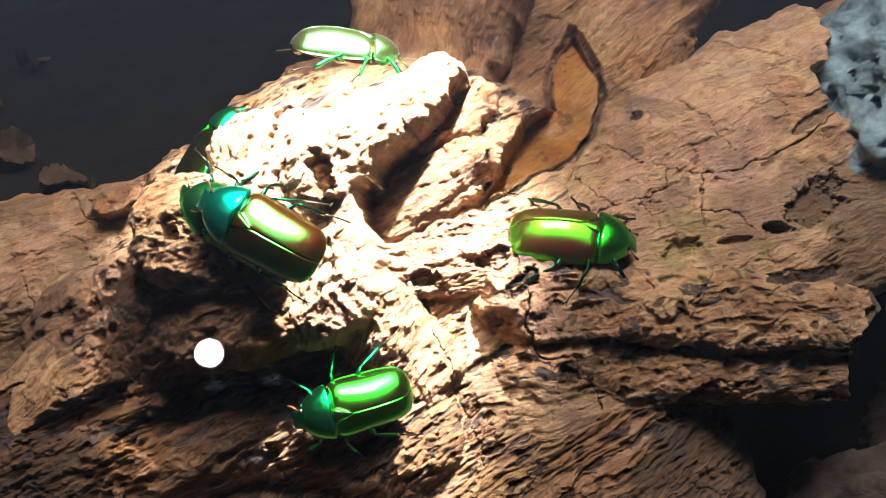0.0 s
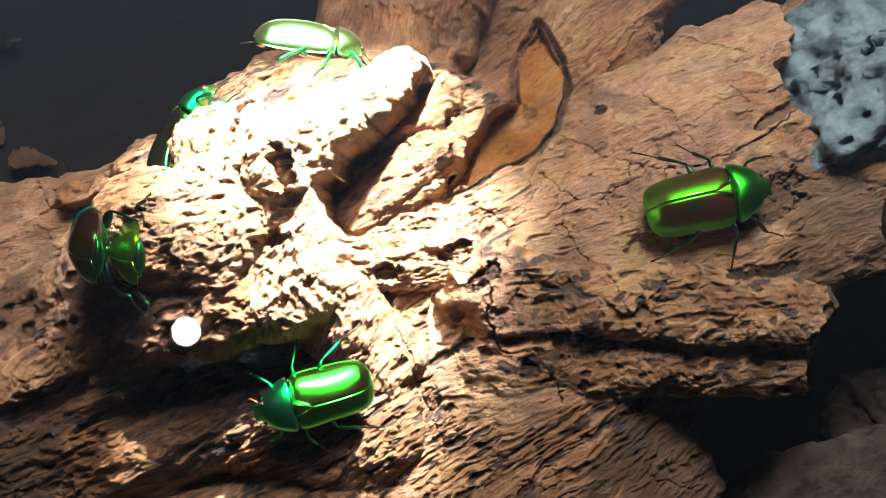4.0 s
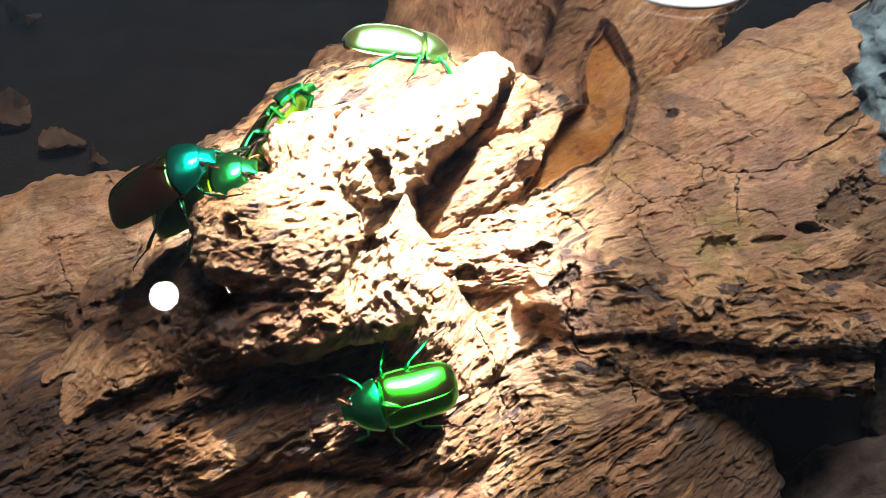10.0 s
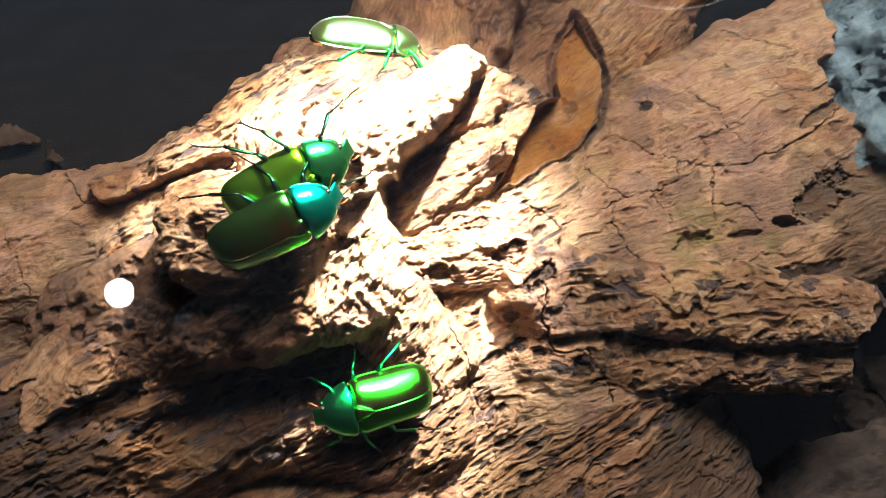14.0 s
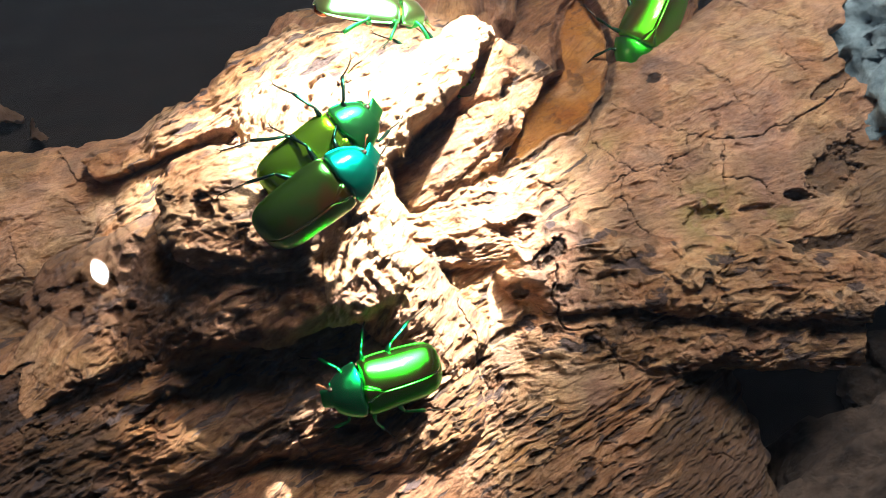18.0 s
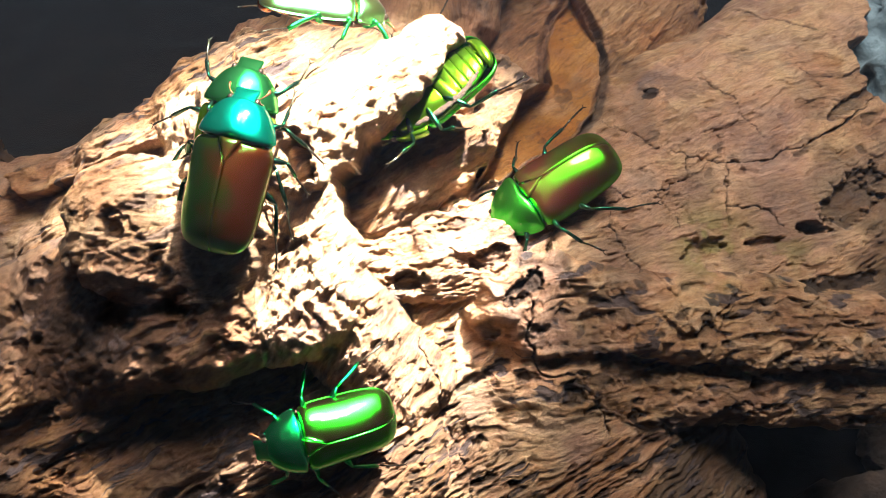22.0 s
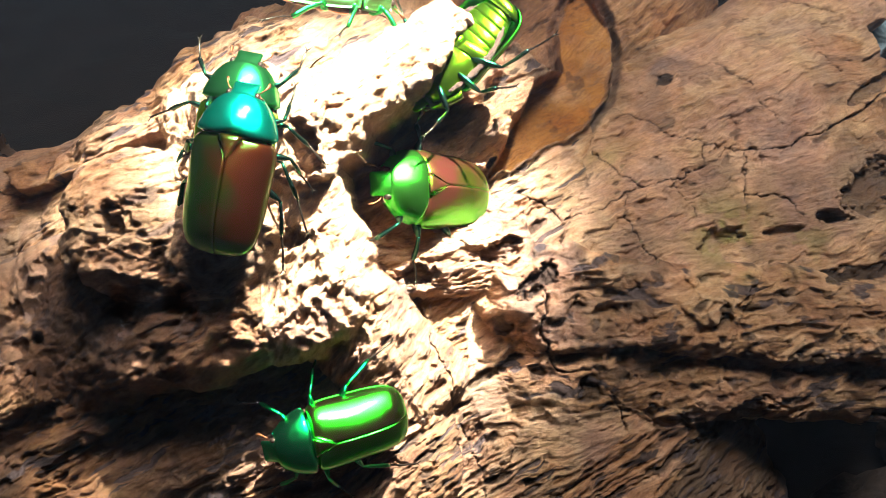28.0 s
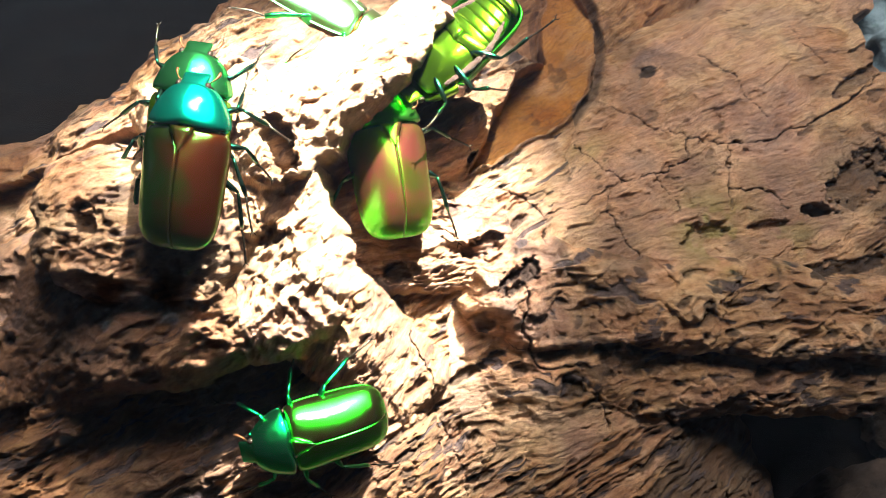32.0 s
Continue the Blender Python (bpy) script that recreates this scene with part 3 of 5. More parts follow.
def grid_mesh(name, a, b, front, keep, flip=False):
    """A mesh over a grid of places; keep marks the cells that exist."""
    rows, cols = a.shape
    number = np.arange(rows * cols).reshape(rows, cols)
    quads = np.stack([number[:-1, :-1], number[:-1, 1:], number[1:, 1:], number[1:, :-1]], -1)[keep]
    used = np.zeros(rows * cols, bool)
    used[quads.ravel()] = True
    fresh = np.cumsum(used) - 1
    quads = fresh[quads]
    if flip:
        quads = quads[:, ::-1]
    local = np.stack([a, b, front], -1).reshape(-1, 3)[used] / 1000
    turn = np.array(FACE)
    places = local @ turn[:3, :3].T + turn[:3, 3]
    mesh = bpy.data.meshes.new(name)
    mesh.vertices.add(len(places))
    mesh.vertices.foreach_set("co", places.astype(np.float32).ravel())
    mesh.loops.add(quads.size)
    mesh.loops.foreach_set("vertex_index", quads.astype(np.int32).ravel())
    mesh.polygons.add(len(quads))
    mesh.polygons.foreach_set("loop_start", np.arange(0, quads.size, 4, dtype=np.int32))
    mesh.update(calc_edges=True)
    mesh.polygons.foreach_set("use_smooth", np.ones(len(quads), bool))
    return mesh, used


def colour_mesh(mesh, used, fibre, pale, stain_shade, orange, moss):
    tone = mesh.color_attributes.new("tone", "FLOAT_COLOR", "POINT")
    rgba = np.stack([pale, stain_shade, orange, np.ones_like(pale)], -1).reshape(-1, 4)[used]
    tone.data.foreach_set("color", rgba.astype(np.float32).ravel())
    green = mesh.attributes.new("moss", "FLOAT", "POINT")
    green.data.foreach_set("value", moss.reshape(-1)[used].astype(np.float32))
    lines = mesh.attributes.new("fibre", "FLOAT_VECTOR", "POINT")
    lines.data.foreach_set("vector", fibre.reshape(-1, 3)[used].astype(np.float32).ravel())


def cells_of(mask):
    return mask[:-1, :-1] & mask[1:, :-1] & mask[:-1, 1:] & mask[1:, 1:]


def build_log(step):
    log = tagged(new("driftwood_log"), "weathered tan driftwood log with a pale eaten knob and cracks", "log")
    a, b = np.meshgrid(np.arange(-170, 132, step), np.arange(-112, 104, step))
    height, back, zone, piece, fibre, pale, stain_shade, orange, moss = wood_surface(a, b)
    solid = cells_of(height > -300)
    floor = ground_under(b) - 4
    corner = piece[:-1, :-1]
    for number, (name, label) in enumerate((("trunk", ""), ("bark_plate", "curling plate of orange-brown bark"), ("bark_flake", "loose flake of rough brown bark"))):
        mesh, used = grid_mesh(name, a, b, np.maximum(height, floor), solid & (corner == number))
        colour_mesh(mesh, used, fibre, pale, stain_shade, orange, moss)
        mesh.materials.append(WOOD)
        ob = new(name, mesh)
        ob.parent = log
        if label:
            tagged(ob, label)
    # the far side, down to the ground
    a, b = np.meshgrid(np.arange(-170, 132, 2.0), np.arange(-112, 104, 2.0))
    front, back, zone = large_form(a, b)
    solid = cells_of(front > -300)
    mesh, used = grid_mesh("far_side", a, b, np.maximum(np.minimum(back, front - 20) + 3 * fbm(a / 9, b / 9, 141, 3), ground_under(b) - 4), solid, True)
    colour_mesh(mesh, used, np.stack([a / 1000, b / 1000, np.full(a.shape, 0.6)], -1), np.full(a.shape, 0.4), np.full(a.shape, 0.4), np.zeros(a.shape), np.zeros(a.shape))
    mesh.materials.append(WOOD)
    far = new("far_side", mesh)
    far.parent = log
    return log


LOG = build_log(0.26)


# ---- the ground and the case round it ----
def sheet(name, size, y0, material_used, bumps=0.004):
    bm = bmesh.new()
    bmesh.ops.create_grid(bm, x_segments=140, y_segments=140, size=size)
    for v in bm.verts:
        p = v.co * 40
        v.co.z = bumps * (noise.noise(p) + 0.6 * noise.noise(p * 2.7))
        v.co.y += y0
    mesh = bpy.data.meshes.new(name)
    bm.to_mesh(mesh)
    mesh.materials.append(material_used)
    for f in mesh.polygons:
        f.use_smooth = True
    return new(name, mesh)


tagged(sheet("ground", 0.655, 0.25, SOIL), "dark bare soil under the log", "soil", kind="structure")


def slab(name, lo, hi, material_used):
    bm = bmesh.new()
    bmesh.ops.create_cube(bm, size=1)
    for v in bm.verts:
        v.co = Vector([lo[k] if v.co[k] < 0 else hi[k] for k in range(3)])
    bmesh.ops.bevel(bm, geom=bm.edges[:], offset=0.0008, segments=1, affect="EDGES")
    mesh = bpy.data.meshes.new(name)
    bm.to_mesh(mesh)
    bm.free()
    mesh.materials.append(material_used)
    return new(name, mesh)


for number, (lo, hi) in enumerate((((-0.66, -0.42, -0.02), (-0.65, 0.92, 0.2198)), ((0.65, -0.42, -0.02), (0.66, 0.92, 0.2198)),
                                   ((-0.65, 0.91, -0.02), (0.65, 0.92, 0.2198)), ((-0.65, -0.42, -0.02), (0.65, -0.41, 0.2198)))):
    tagged(slab("wall_%d" % (number + 1), lo, hi, WALL), "dark side wall of the display case", "case wall", kind="structure")
lid = tagged(slab("window_1", (-0.66, -0.42, 0.22), (0.66, 0.92, 0.2225), GLASS), "clear sheet of glass over the display case", "glass", kind="structure")
lid.data.materials.append(CLEAR)
for f in lid.data.polygons:
    f.material_index = 0 if f.normal.z > 0.99 else 1
lid.visible_shadow = False
# unseen floor, added to block light from below and mirror dark in the beetles
tagged(slab("floor", (-4, -2, -0.9), (4, 6, -0.8), WALL), "unseen dark floor added below the case to block room light", "floor", kind="structure")
tagged(slab("plinth", (-0.70, -0.46, -0.8), (0.70, 0.96, -0.0205), WALL), "dark plinth under the display case", "plinth", kind="structure")
# unseen wall, added to keep room light from coming in behind the viewer
tagged(slab("wall_5", (-3, -2.1, -0.8), (3, -2.0, 2.6), WALL), "unseen dark wall added behind the viewer to block room light", "wall", kind="structure")
tagged(slab("ceiling", (-4, -2, 2.6), (4, 14, 2.7), CEILING), "plain grey ceiling of the room", "ceiling", kind="structure")


def turned(name, profile, used, parent, m=None, segments=40):
    """A part turned on a lathe from a profile of (radius, height)."""
    bm = bmesh.new()
    rings = [[bm.verts.new((r * math.cos(k * 2 * math.pi / segments), r * math.sin(k * 2 * math.pi / segments), z)) for k in range(segments)] for r, z in profile]
    for one, two in zip(rings, rings[1:]):
        for k in range(segments):
            bm.faces.new((one[k], one[(k + 1) % segments], two[(k + 1) % segments], two[k]))
    bm.faces.new(rings[0][::-1])
    bm.faces.new(rings[-1])
    mesh = bpy.data.meshes.new(name)
    bm.to_mesh(mesh)
    bm.free()
    mesh.materials.append(used)
    for f in mesh.polygons:
        f.use_smooth = len(f.vertices) == 4
    ob = new(name, mesh)
    ob.parent = parent
    if m is not None:
        ob.matrix_local = m
    return ob


def mirrored_lamp(label, a, b, distance, radius):
    """A round lamp of the room, hung from the ceiling where it mirrors in the glass; a and b give its direction over the log's face."""
    way = FACE.to_3x3() @ Vector((a, b, -1)).normalized()
    at = Vector((0, -0.27, 0.32)) + way * distance
    at.z = 2 * 0.2225 - at.z
    lamp_thing = tagged(new("room_lamp"), label, "lamp", "swivel lamps of the room")
    lamp_thing.matrix_world = pose(at.x, at.y, 2.6)
    head = look(at, (0, -0.1, 0.25))
    head = lamp_thing.matrix_world.inverted() @ head
    turned("stem", [(0.006, at.z - 2.6 + 0.02), (0.006, -0.008), (0.03, -0.006), (0.03, 0.0)], PAINT, lamp_thing, None, 16)
    turned("housing", [(radius * 1.01, 0.003), (radius * 1.01, -0.04), (radius * 1.06, -0.04), (radius * 1.06, 0.03), (radius * 0.9, 0.036)], WALL, lamp_thing, head)
    turned("disc", [(radius * 0.99, 0.0), (radius, 0.001), (radius, 0.003), (radius * 0.99, 0.004)], GLOW, lamp_thing, head)
    return lamp_thing


FIRST_LAMP = mirrored_lamp("small round glowing swivel lamp on a thin white stem", -0.243, -0.036, 4.0, 0.043)
SECOND_LAMP = mirrored_lamp("small round glowing swivel lamp beside its twin", -0.198, -0.034, 4.0, 0.043)

plug = tagged(new("vent_plug"), "round white plastic plug on the glass lid", "plug")
plug.matrix_world = pose(0.0400, -0.0450, 0.2226)
turned("rim", [(0.0108, 0.0), (0.0117, 0.0003), (0.0117, 0.0012), (0.0110, 0.0016)], PAINT, plug)
turned("cap", [(0.0100, 0.0016), (0.0098, 0.0022), (0.0090, 0.0026), (0.0070, 0.0028)], PAINT, plug)


# ---- beetles: built lengthwise along x, head to +x, feet at z = 0, in millimetres ----
MM = 0.001


def mesh_of(name, bm, material_used):
    bmesh.ops.recalc_face_normals(bm, faces=bm.faces[:])
    bmesh.ops.scale(bm, vec=(MM, MM, MM), verts=bm.verts[:])
    mesh = bpy.data.meshes.new(name)
    bm.to_mesh(mesh)
    bm.free()
    mesh.materials.append(material_used)
    for f in mesh.polygons:
        f.use_smooth = True
    return mesh


def part(name, bm, material_used, parent, label="", at=None):
    ob = new(name, mesh_of(name, bm, material_used))
    ob.parent = parent
    if at:
        ob.location = Vector(at) * MM
    if label:
        tagged(ob, label)
    return ob


def skin(bm, rings, closed=True, caps=True):
    """A surface through rings of points."""
    lines = [[bm.verts.new(p) for p in ring] for ring in rings]
    for one, two in zip(lines, lines[1:]):
        for k in range(len(one) if closed else len(one) - 1):
            j = (k + 1) % len(one)
            bm.faces.new((one[k], one[j], two[j], two[k]))
    if caps:
        bm.faces.new(lines[0])
        bm.faces.new(lines[-1][::-1])


def curve_at(t, keys):
    """A smooth value at t from keys of (t, value)."""
    ts, vs = [k[0] for k in keys], [k[1] for k in keys]
    n = max(0, min(len(ts) - 2, sum(1 for x in ts if x <= t) - 1))

    def slope(i):
        lo, hi = max(i - 1, 0), min(i + 1, len(ts) - 1)
        return (vs[hi] - vs[lo]) / (ts[hi] - ts[lo])

    w = ts[n + 1] - ts[n]
    f = min(1, max(0, (t - ts[n]) / w))
    return ((2 * f ** 3 - 3 * f ** 2 + 1) * vs[n] + (f ** 3 - 2 * f ** 2 + f) * w * slope(n)
            + (3 * f ** 2 - 2 * f ** 3) * vs[n + 1] + (f ** 3 - f ** 2) * w * slope(n + 1))


def tube(points, radii, sides=8, squash=1.0):
    bm = bmesh.new()
    rings = []
    for n, (p, r) in enumerate(zip(points, radii)):
        p = Vector(p)
        along = (Vector(points[min(n + 1, len(points) - 1)]) - Vector(points[max(n - 1, 0)])).normalized()
        side = along.cross(Vector((0.1, 0.2, 1))).normalized()
        up = side.cross(along)
        rings.append([p + r * (math.cos(a) * side * squash + math.sin(a) * up) for a in (2 * math.pi * k / sides for k in range(sides))])
    skin(bm, rings)
    return bm


def arch(s, crest=0.28):
    """The height across a wing case or breast shield, from 1 at its middle to 0 at its rim: a low roof with rounded flanks."""
    s = min(1.0, abs(s))
    return (1 - s ** 2.6) ** 0.4545 * (1 - crest * s)


def elytron(side):
    """One wing case: long, flat-backed, with a rounded flank, a shoulder, a blunt end, a groove along the seam and a thin rim; closed underneath."""
    bm, rings = bmesh.new(), []
    for n in range(41):
        t = 0.5 * math.sin(n / 40 * math.pi / 2) + n / 80
        x = 4.0 - 19.0 * t
        width = curve_at(t, ((0, 6.2), (0.05, 6.75), (0.16, 6.95), (0.42, 6.75), (0.64, 6.6), (0.82, 6.15), (0.91, 5.4), (0.96, 4.4), (0.985, 3.3), (1.0, 2.0)))
        top = curve_at(t, ((0, 9.7), (0.10, 10.2), (0.4, 10.5), (0.7, 9.9), (0.86, 8.7), (0.95, 7.0), (1.0, 5.3)))
        edge = curve_at(t, ((0, 4.9), (0.25, 4.3), (0.6, 4.0), (0.9, 4.1), (1.0, 4.4)))
        notch = max(0.0, 2.0 * (1 - t / 0.21))
        ring = []
        for k in range(23):
            s = math.sin(k / 22 * math.pi / 2)
            y = max(width * s, notch * 0.98)
            z = edge + (top - edge) * arch(s) - (0.10 if k == 0 else 0.015 if k == 1 else 0)
            bump = 0.16 * math.exp(-((t - 0.86) / 0.05) ** 2 - ((s - 0.45) / 0.22) ** 2) + 0.14 * math.exp(-((t - 0.05) / 0.06) ** 2 - ((s - 0.72) / 0.15) ** 2)
            ring.append((x, side * (0.045 + y), z + bump))
        ring.append((x, side * (0.16 + width), edge - 0.02))
        ring.append((x, side * (0.10 + width), edge - 0.20))
        for k in range(22, -1, -2):
            s = math.sin(k / 22 * math.pi / 2)
            ring.append((x, side * (0.045 + max(0.93 * width * s, notch * 0.98)), edge - 0.3 + 0.86 * (top - edge) * arch(s)))
        rings.append(ring)
    skin(bm, rings)
    return bm


def pronotum():
    """The breast shield: broad at its waved base, rounded at the sides, narrow in front."""
    bm, rings = bmesh.new(), []
    for n in range(25):
        t = n / 24
        x = 11.5 - 7.2 * t
        width = curve_at(t, ((0, 2.9), (0.04, 3.5), (0.2, 4.5), (0.45, 5.6), (0.7, 6.3), (0.9, 6.65), (1.0, 6.6)))
        top = curve_at(t, ((0, 7.3), (0.06, 7.8), (0.3, 9.1), (0.6, 9.95), (0.9, 10.2), (1.0, 9.95)))
        edge = curve_at(t, ((0, 5.2), (0.5, 4.7), (1.0, 4.9)))
        ring = []
        for k in range(33):
            s = math.sin((k / 16 - 1) * math.pi / 2)
            wave = 0.75 * math.exp(-(s / 0.3) ** 2) * t ** 5 + 0.5 * s * s * t ** 4 - 0.5 * s * s * (1 - t) ** 3
            dimple = 0.10 * math.exp(-((t - 0.55) / 0.10) ** 2 - ((abs(s) - 0.55) / 0.10) ** 2)
            ring.append((x + wave, width * s, edge + (top - edge) * arch(s, 0.12) - dimple))
        ring.append((ring[-1][0], width + 0.10, edge - 0.05))
        ring.append((ring[-1][0], width * 0.97, edge - 0.2))
        ring.insert(0, (ring[0][0], -width - 0.10, edge - 0.05))
        ring.insert(0, (ring[0][0], -width * 0.97, edge - 0.2))
        for k in range(32, -1, -4):
            s = math.sin((k / 16 - 1) * math.pi / 2)
            ring.append((x, 0.9 * width * s, edge - 0.7 + 0.75 * (top - edge) * arch(s, 0.12)))
        rings.append(ring)
    skin(bm, rings)
    return bm


def scutellum():
    """The small three-cornered shield between the wing cases."""
    bm = bmesh.new()
    rings = []
    for t in (0, 0.2, 0.45, 0.7, 0.9, 1.0):
        w, x, z = 1.95 * (1 - t) ** 0.92 + 0.03, 4.3 - 4.1 * t, 9.72 + 0.52 * t
        rings.append([(x, -w, z - 0.16), (x, -w * 0.5, z), (x, 0, z + 0.05), (x, w * 0.5, z), (x, w, z - 0.16), (x, w * 0.8, z - 0.8), (x, -w * 0.8, z - 0.8)])
    skin(bm, rings)
    return bm


def head_shell():
    """The small bent-down head with its squared, slightly turned-up brow."""
    bm, rings = bmesh.new(), []
    for t in (0, 0.12, 0.3, 0.5, 0.7, 0.88, 0.97, 1.0):
        x = 10.4 + 3.1 * t
        w = curve_at(t, ((0, 2.3), (0.25, 2.5), (0.5, 2.15), (0.8, 2.2), (0.95, 2.1), (1.0, 1.7)))
        z = 6.6 - 2.6 * t
        h = curve_at(t, ((0, 1.5), (0.4, 1.25), (0.85, 0.6), (1.0, 0.3)))
        ring = []
        for k in range(18):
            f = 2 * math.pi * k / 18
            p, q = math.cos(f), math.sin(f)
            p = math.copysign(abs(p) ** 0.8, p)
            ring.append((x - 0.3 * (1 - abs(p)) * (t > 0.9), w * p, z + h * q * (1 if q > 0 else 0.8)))
        rings.append(ring)
    skin(bm, rings)
    return bm


def belly():
    """The breast under the middle legs, with a keel along its middle."""
    bm, rings = bmesh.new(), []
    for n in range(13):
        t = n / 12
        x = 9.6 - 11.6 * t
        w = curve_at(t, ((0, 2.6), (0.3, 4.6), (0.7, 5.5), (1.0, 5.3)))
        low = curve_at(t, ((0, 4.2), (0.3, 2.9), (0.42, 2.3), (0.7, 1.8), (1.0, 2.2)))
        rings.append([(x, w * math.sin(f), 5.4 + (3.2 * math.cos(f) if math.cos(f) > 0 else (5.4 - low) * math.cos(f) * (1 - 0.09 * (abs(math.sin(f)) < 0.14))))
                      for f in (2 * math.pi * k / 28 for k in range(28))])
    skin(bm, rings)
    return bm


def hip_plate(side):
    """The broad slanting plate at the root of a hind leg."""
    bm, rings = bmesh.new(), []
    for t in (0, 0.15, 0.4, 0.7, 0.9, 1.0):
        y = side * (0.12 + 5.4 * t)
        x0, x1 = -1.0 - 0.9 * t, -3.6 - 1.1 * t
        z = 1.75 + 1.6 * t ** 2
        rings.append([(x0, y, z + 0.35), (x0 - 0.4, y, z), ((x0 + x1) / 2, y, z - 0.12), (x1 + 0.3, y, z + 0.05), (x1, y, z + 0.5), ((x0 + x1) / 2, y, z + 1.4)])
    skin(bm, rings)
    return bm


def flank(side):
    """The rough hairy side between the belly and the wing case."""
    points, radii = [], []
    for n in range(22):
        t = n / 21
        points.append((6.2 - 16.5 * t, side * curve_at(t, ((0, 4.6), (0.3, 5.6), (0.7, 5.5), (1.0, 3.6))), 3.7 + 0.12 * math.sin(41 * t)))
        radii.append((0.62 + 0.16 * math.sin(57 * t) + 0.10 * math.sin(23 * t)) * (0.5 + 0.5 * math.sin(math.pi * min(1, max(0, t))) ** 0.5))
    return tube(points, radii, 9)


def segment(n):
    """One ring of the hind body, overlapping the next like a plate."""
    bm, rings = bmesh.new(), []
    for t in (0.0, 0.06, 0.3, 0.85, 1.0):
        s = (n + t) / 5
        x = -3.4 - 9.9 * s
        w = 5.7 * (1 - 0.5 * s ** 2.2) * (0.965 if t < 0.03 else 1.0 if t < 0.9 else 0.99)
        low = 2.2 + 1.0 * s ** 2 + (0.16 if t < 0.03 else 0.0 if t < 0.9 else 0.08)
        rings.append([(x, w * math.sin(f), 4.6 + ((3.4 - 2.4 * s) * math.cos(f) if math.cos(f) > 0 else (4.6 - low) * math.cos(f))) for f in (2 * math.pi * k / 22 for k in range(22))])
    skin(bm, rings)
    return bm


def pygidium():
    """The steep plate that closes the hind body."""
    bm, rings = bmesh.new(), []
    for t in (0, 0.25, 0.5, 0.75, 0.92, 1.0):
        x = -12.6 - 2.3 * math.sin(t * math.pi / 2)
        s = math.cos(t * math.pi / 2) ** 0.8 + 0.04
        rings.append([(x, 4.3 * s * math.sin(f), 4.4 + 1.9 * s * math.cos(f) - 0.6 * t) for f in (2 * math.pi * k / 18 for k in range(18))])
    skin(bm, rings)
    return bm


def ball(radius, at, stretch=(1, 1, 1)):
    bm = bmesh.new()
    bmesh.ops.create_uvsphere(bm, u_segments=12, v_segments=8, radius=radius)
    for v in bm.verts:
        v.co = Vector((v.co.x * stretch[0] + at[0], v.co.y * stretch[1] + at[1], v.co.z * stretch[2] + at[2]))
    return bm


# root of each leg, knee, ankle and toe, for the left side
LEGS = (
    ((6.6, 2.0, 3.8), (8.6, 6.6, 5.2), (11.6, 8.6, 1.6), (15.2, 9.4, 0.4)),
    ((2.4, 3.0, 3.4), (2.6, 8.8, 5.0), (0.6, 12.4, 1.6), (-1.6, 15.8, 0.4)),
    ((-1.4, 3.0, 3.4), (-4.6, 8.6, 4.6), (-10.2, 11.2, 1.6), (-15.8, 13.2, 0.4)),
)


def leg(parent, side, place, shell, dark):
    root, knee, ankle, toe = (Vector((p[0], side * p[1], p[2])) for p in LEGS[place])
    k, n, e = knee - root, ankle - root, toe - root
    one = part("leg", tube([(0, 0, 0), k * 0.15, k * 0.45, k * 0.8, k], [0.55, 1.05, 1.3, 0.95, 0.45], 9, 0.55), shell, parent, at=root)
    mid = (k + n) / 2 + Vector((0, 0, 0.3))
    part("tibia", tube([k, k + (mid - k) * 0.4, mid, mid + (n - mid) * 0.6, n], [0.36, 0.42, 0.5, 0.58, 0.5], 8, 0.7), shell, one)
    beads, radii = [], []
    for s in range(11):
        beads.append(n + (e - n) * s / 10 + Vector((0, 0, 0.35 * math.sin(math.pi * s / 10))))
        radii.append(0.25 if s % 2 else 0.15)
    part("tarsus", tube(beads, radii, 6), dark, one, "thin jointed dark foot")
    across = (e - n).cross(Vector((0, 0, 1))).normalized()
    tip = (e - n).normalized()
    for turn in (-1, 1):
        part("claw", tube([e, e + tip * 0.5 + across * 0.4 * turn, e + tip * 0.9 + across * 0.55 * turn - Vector((0, 0, 0.35))], [0.12, 0.09, 0.02], 5), dark, one)
    return one


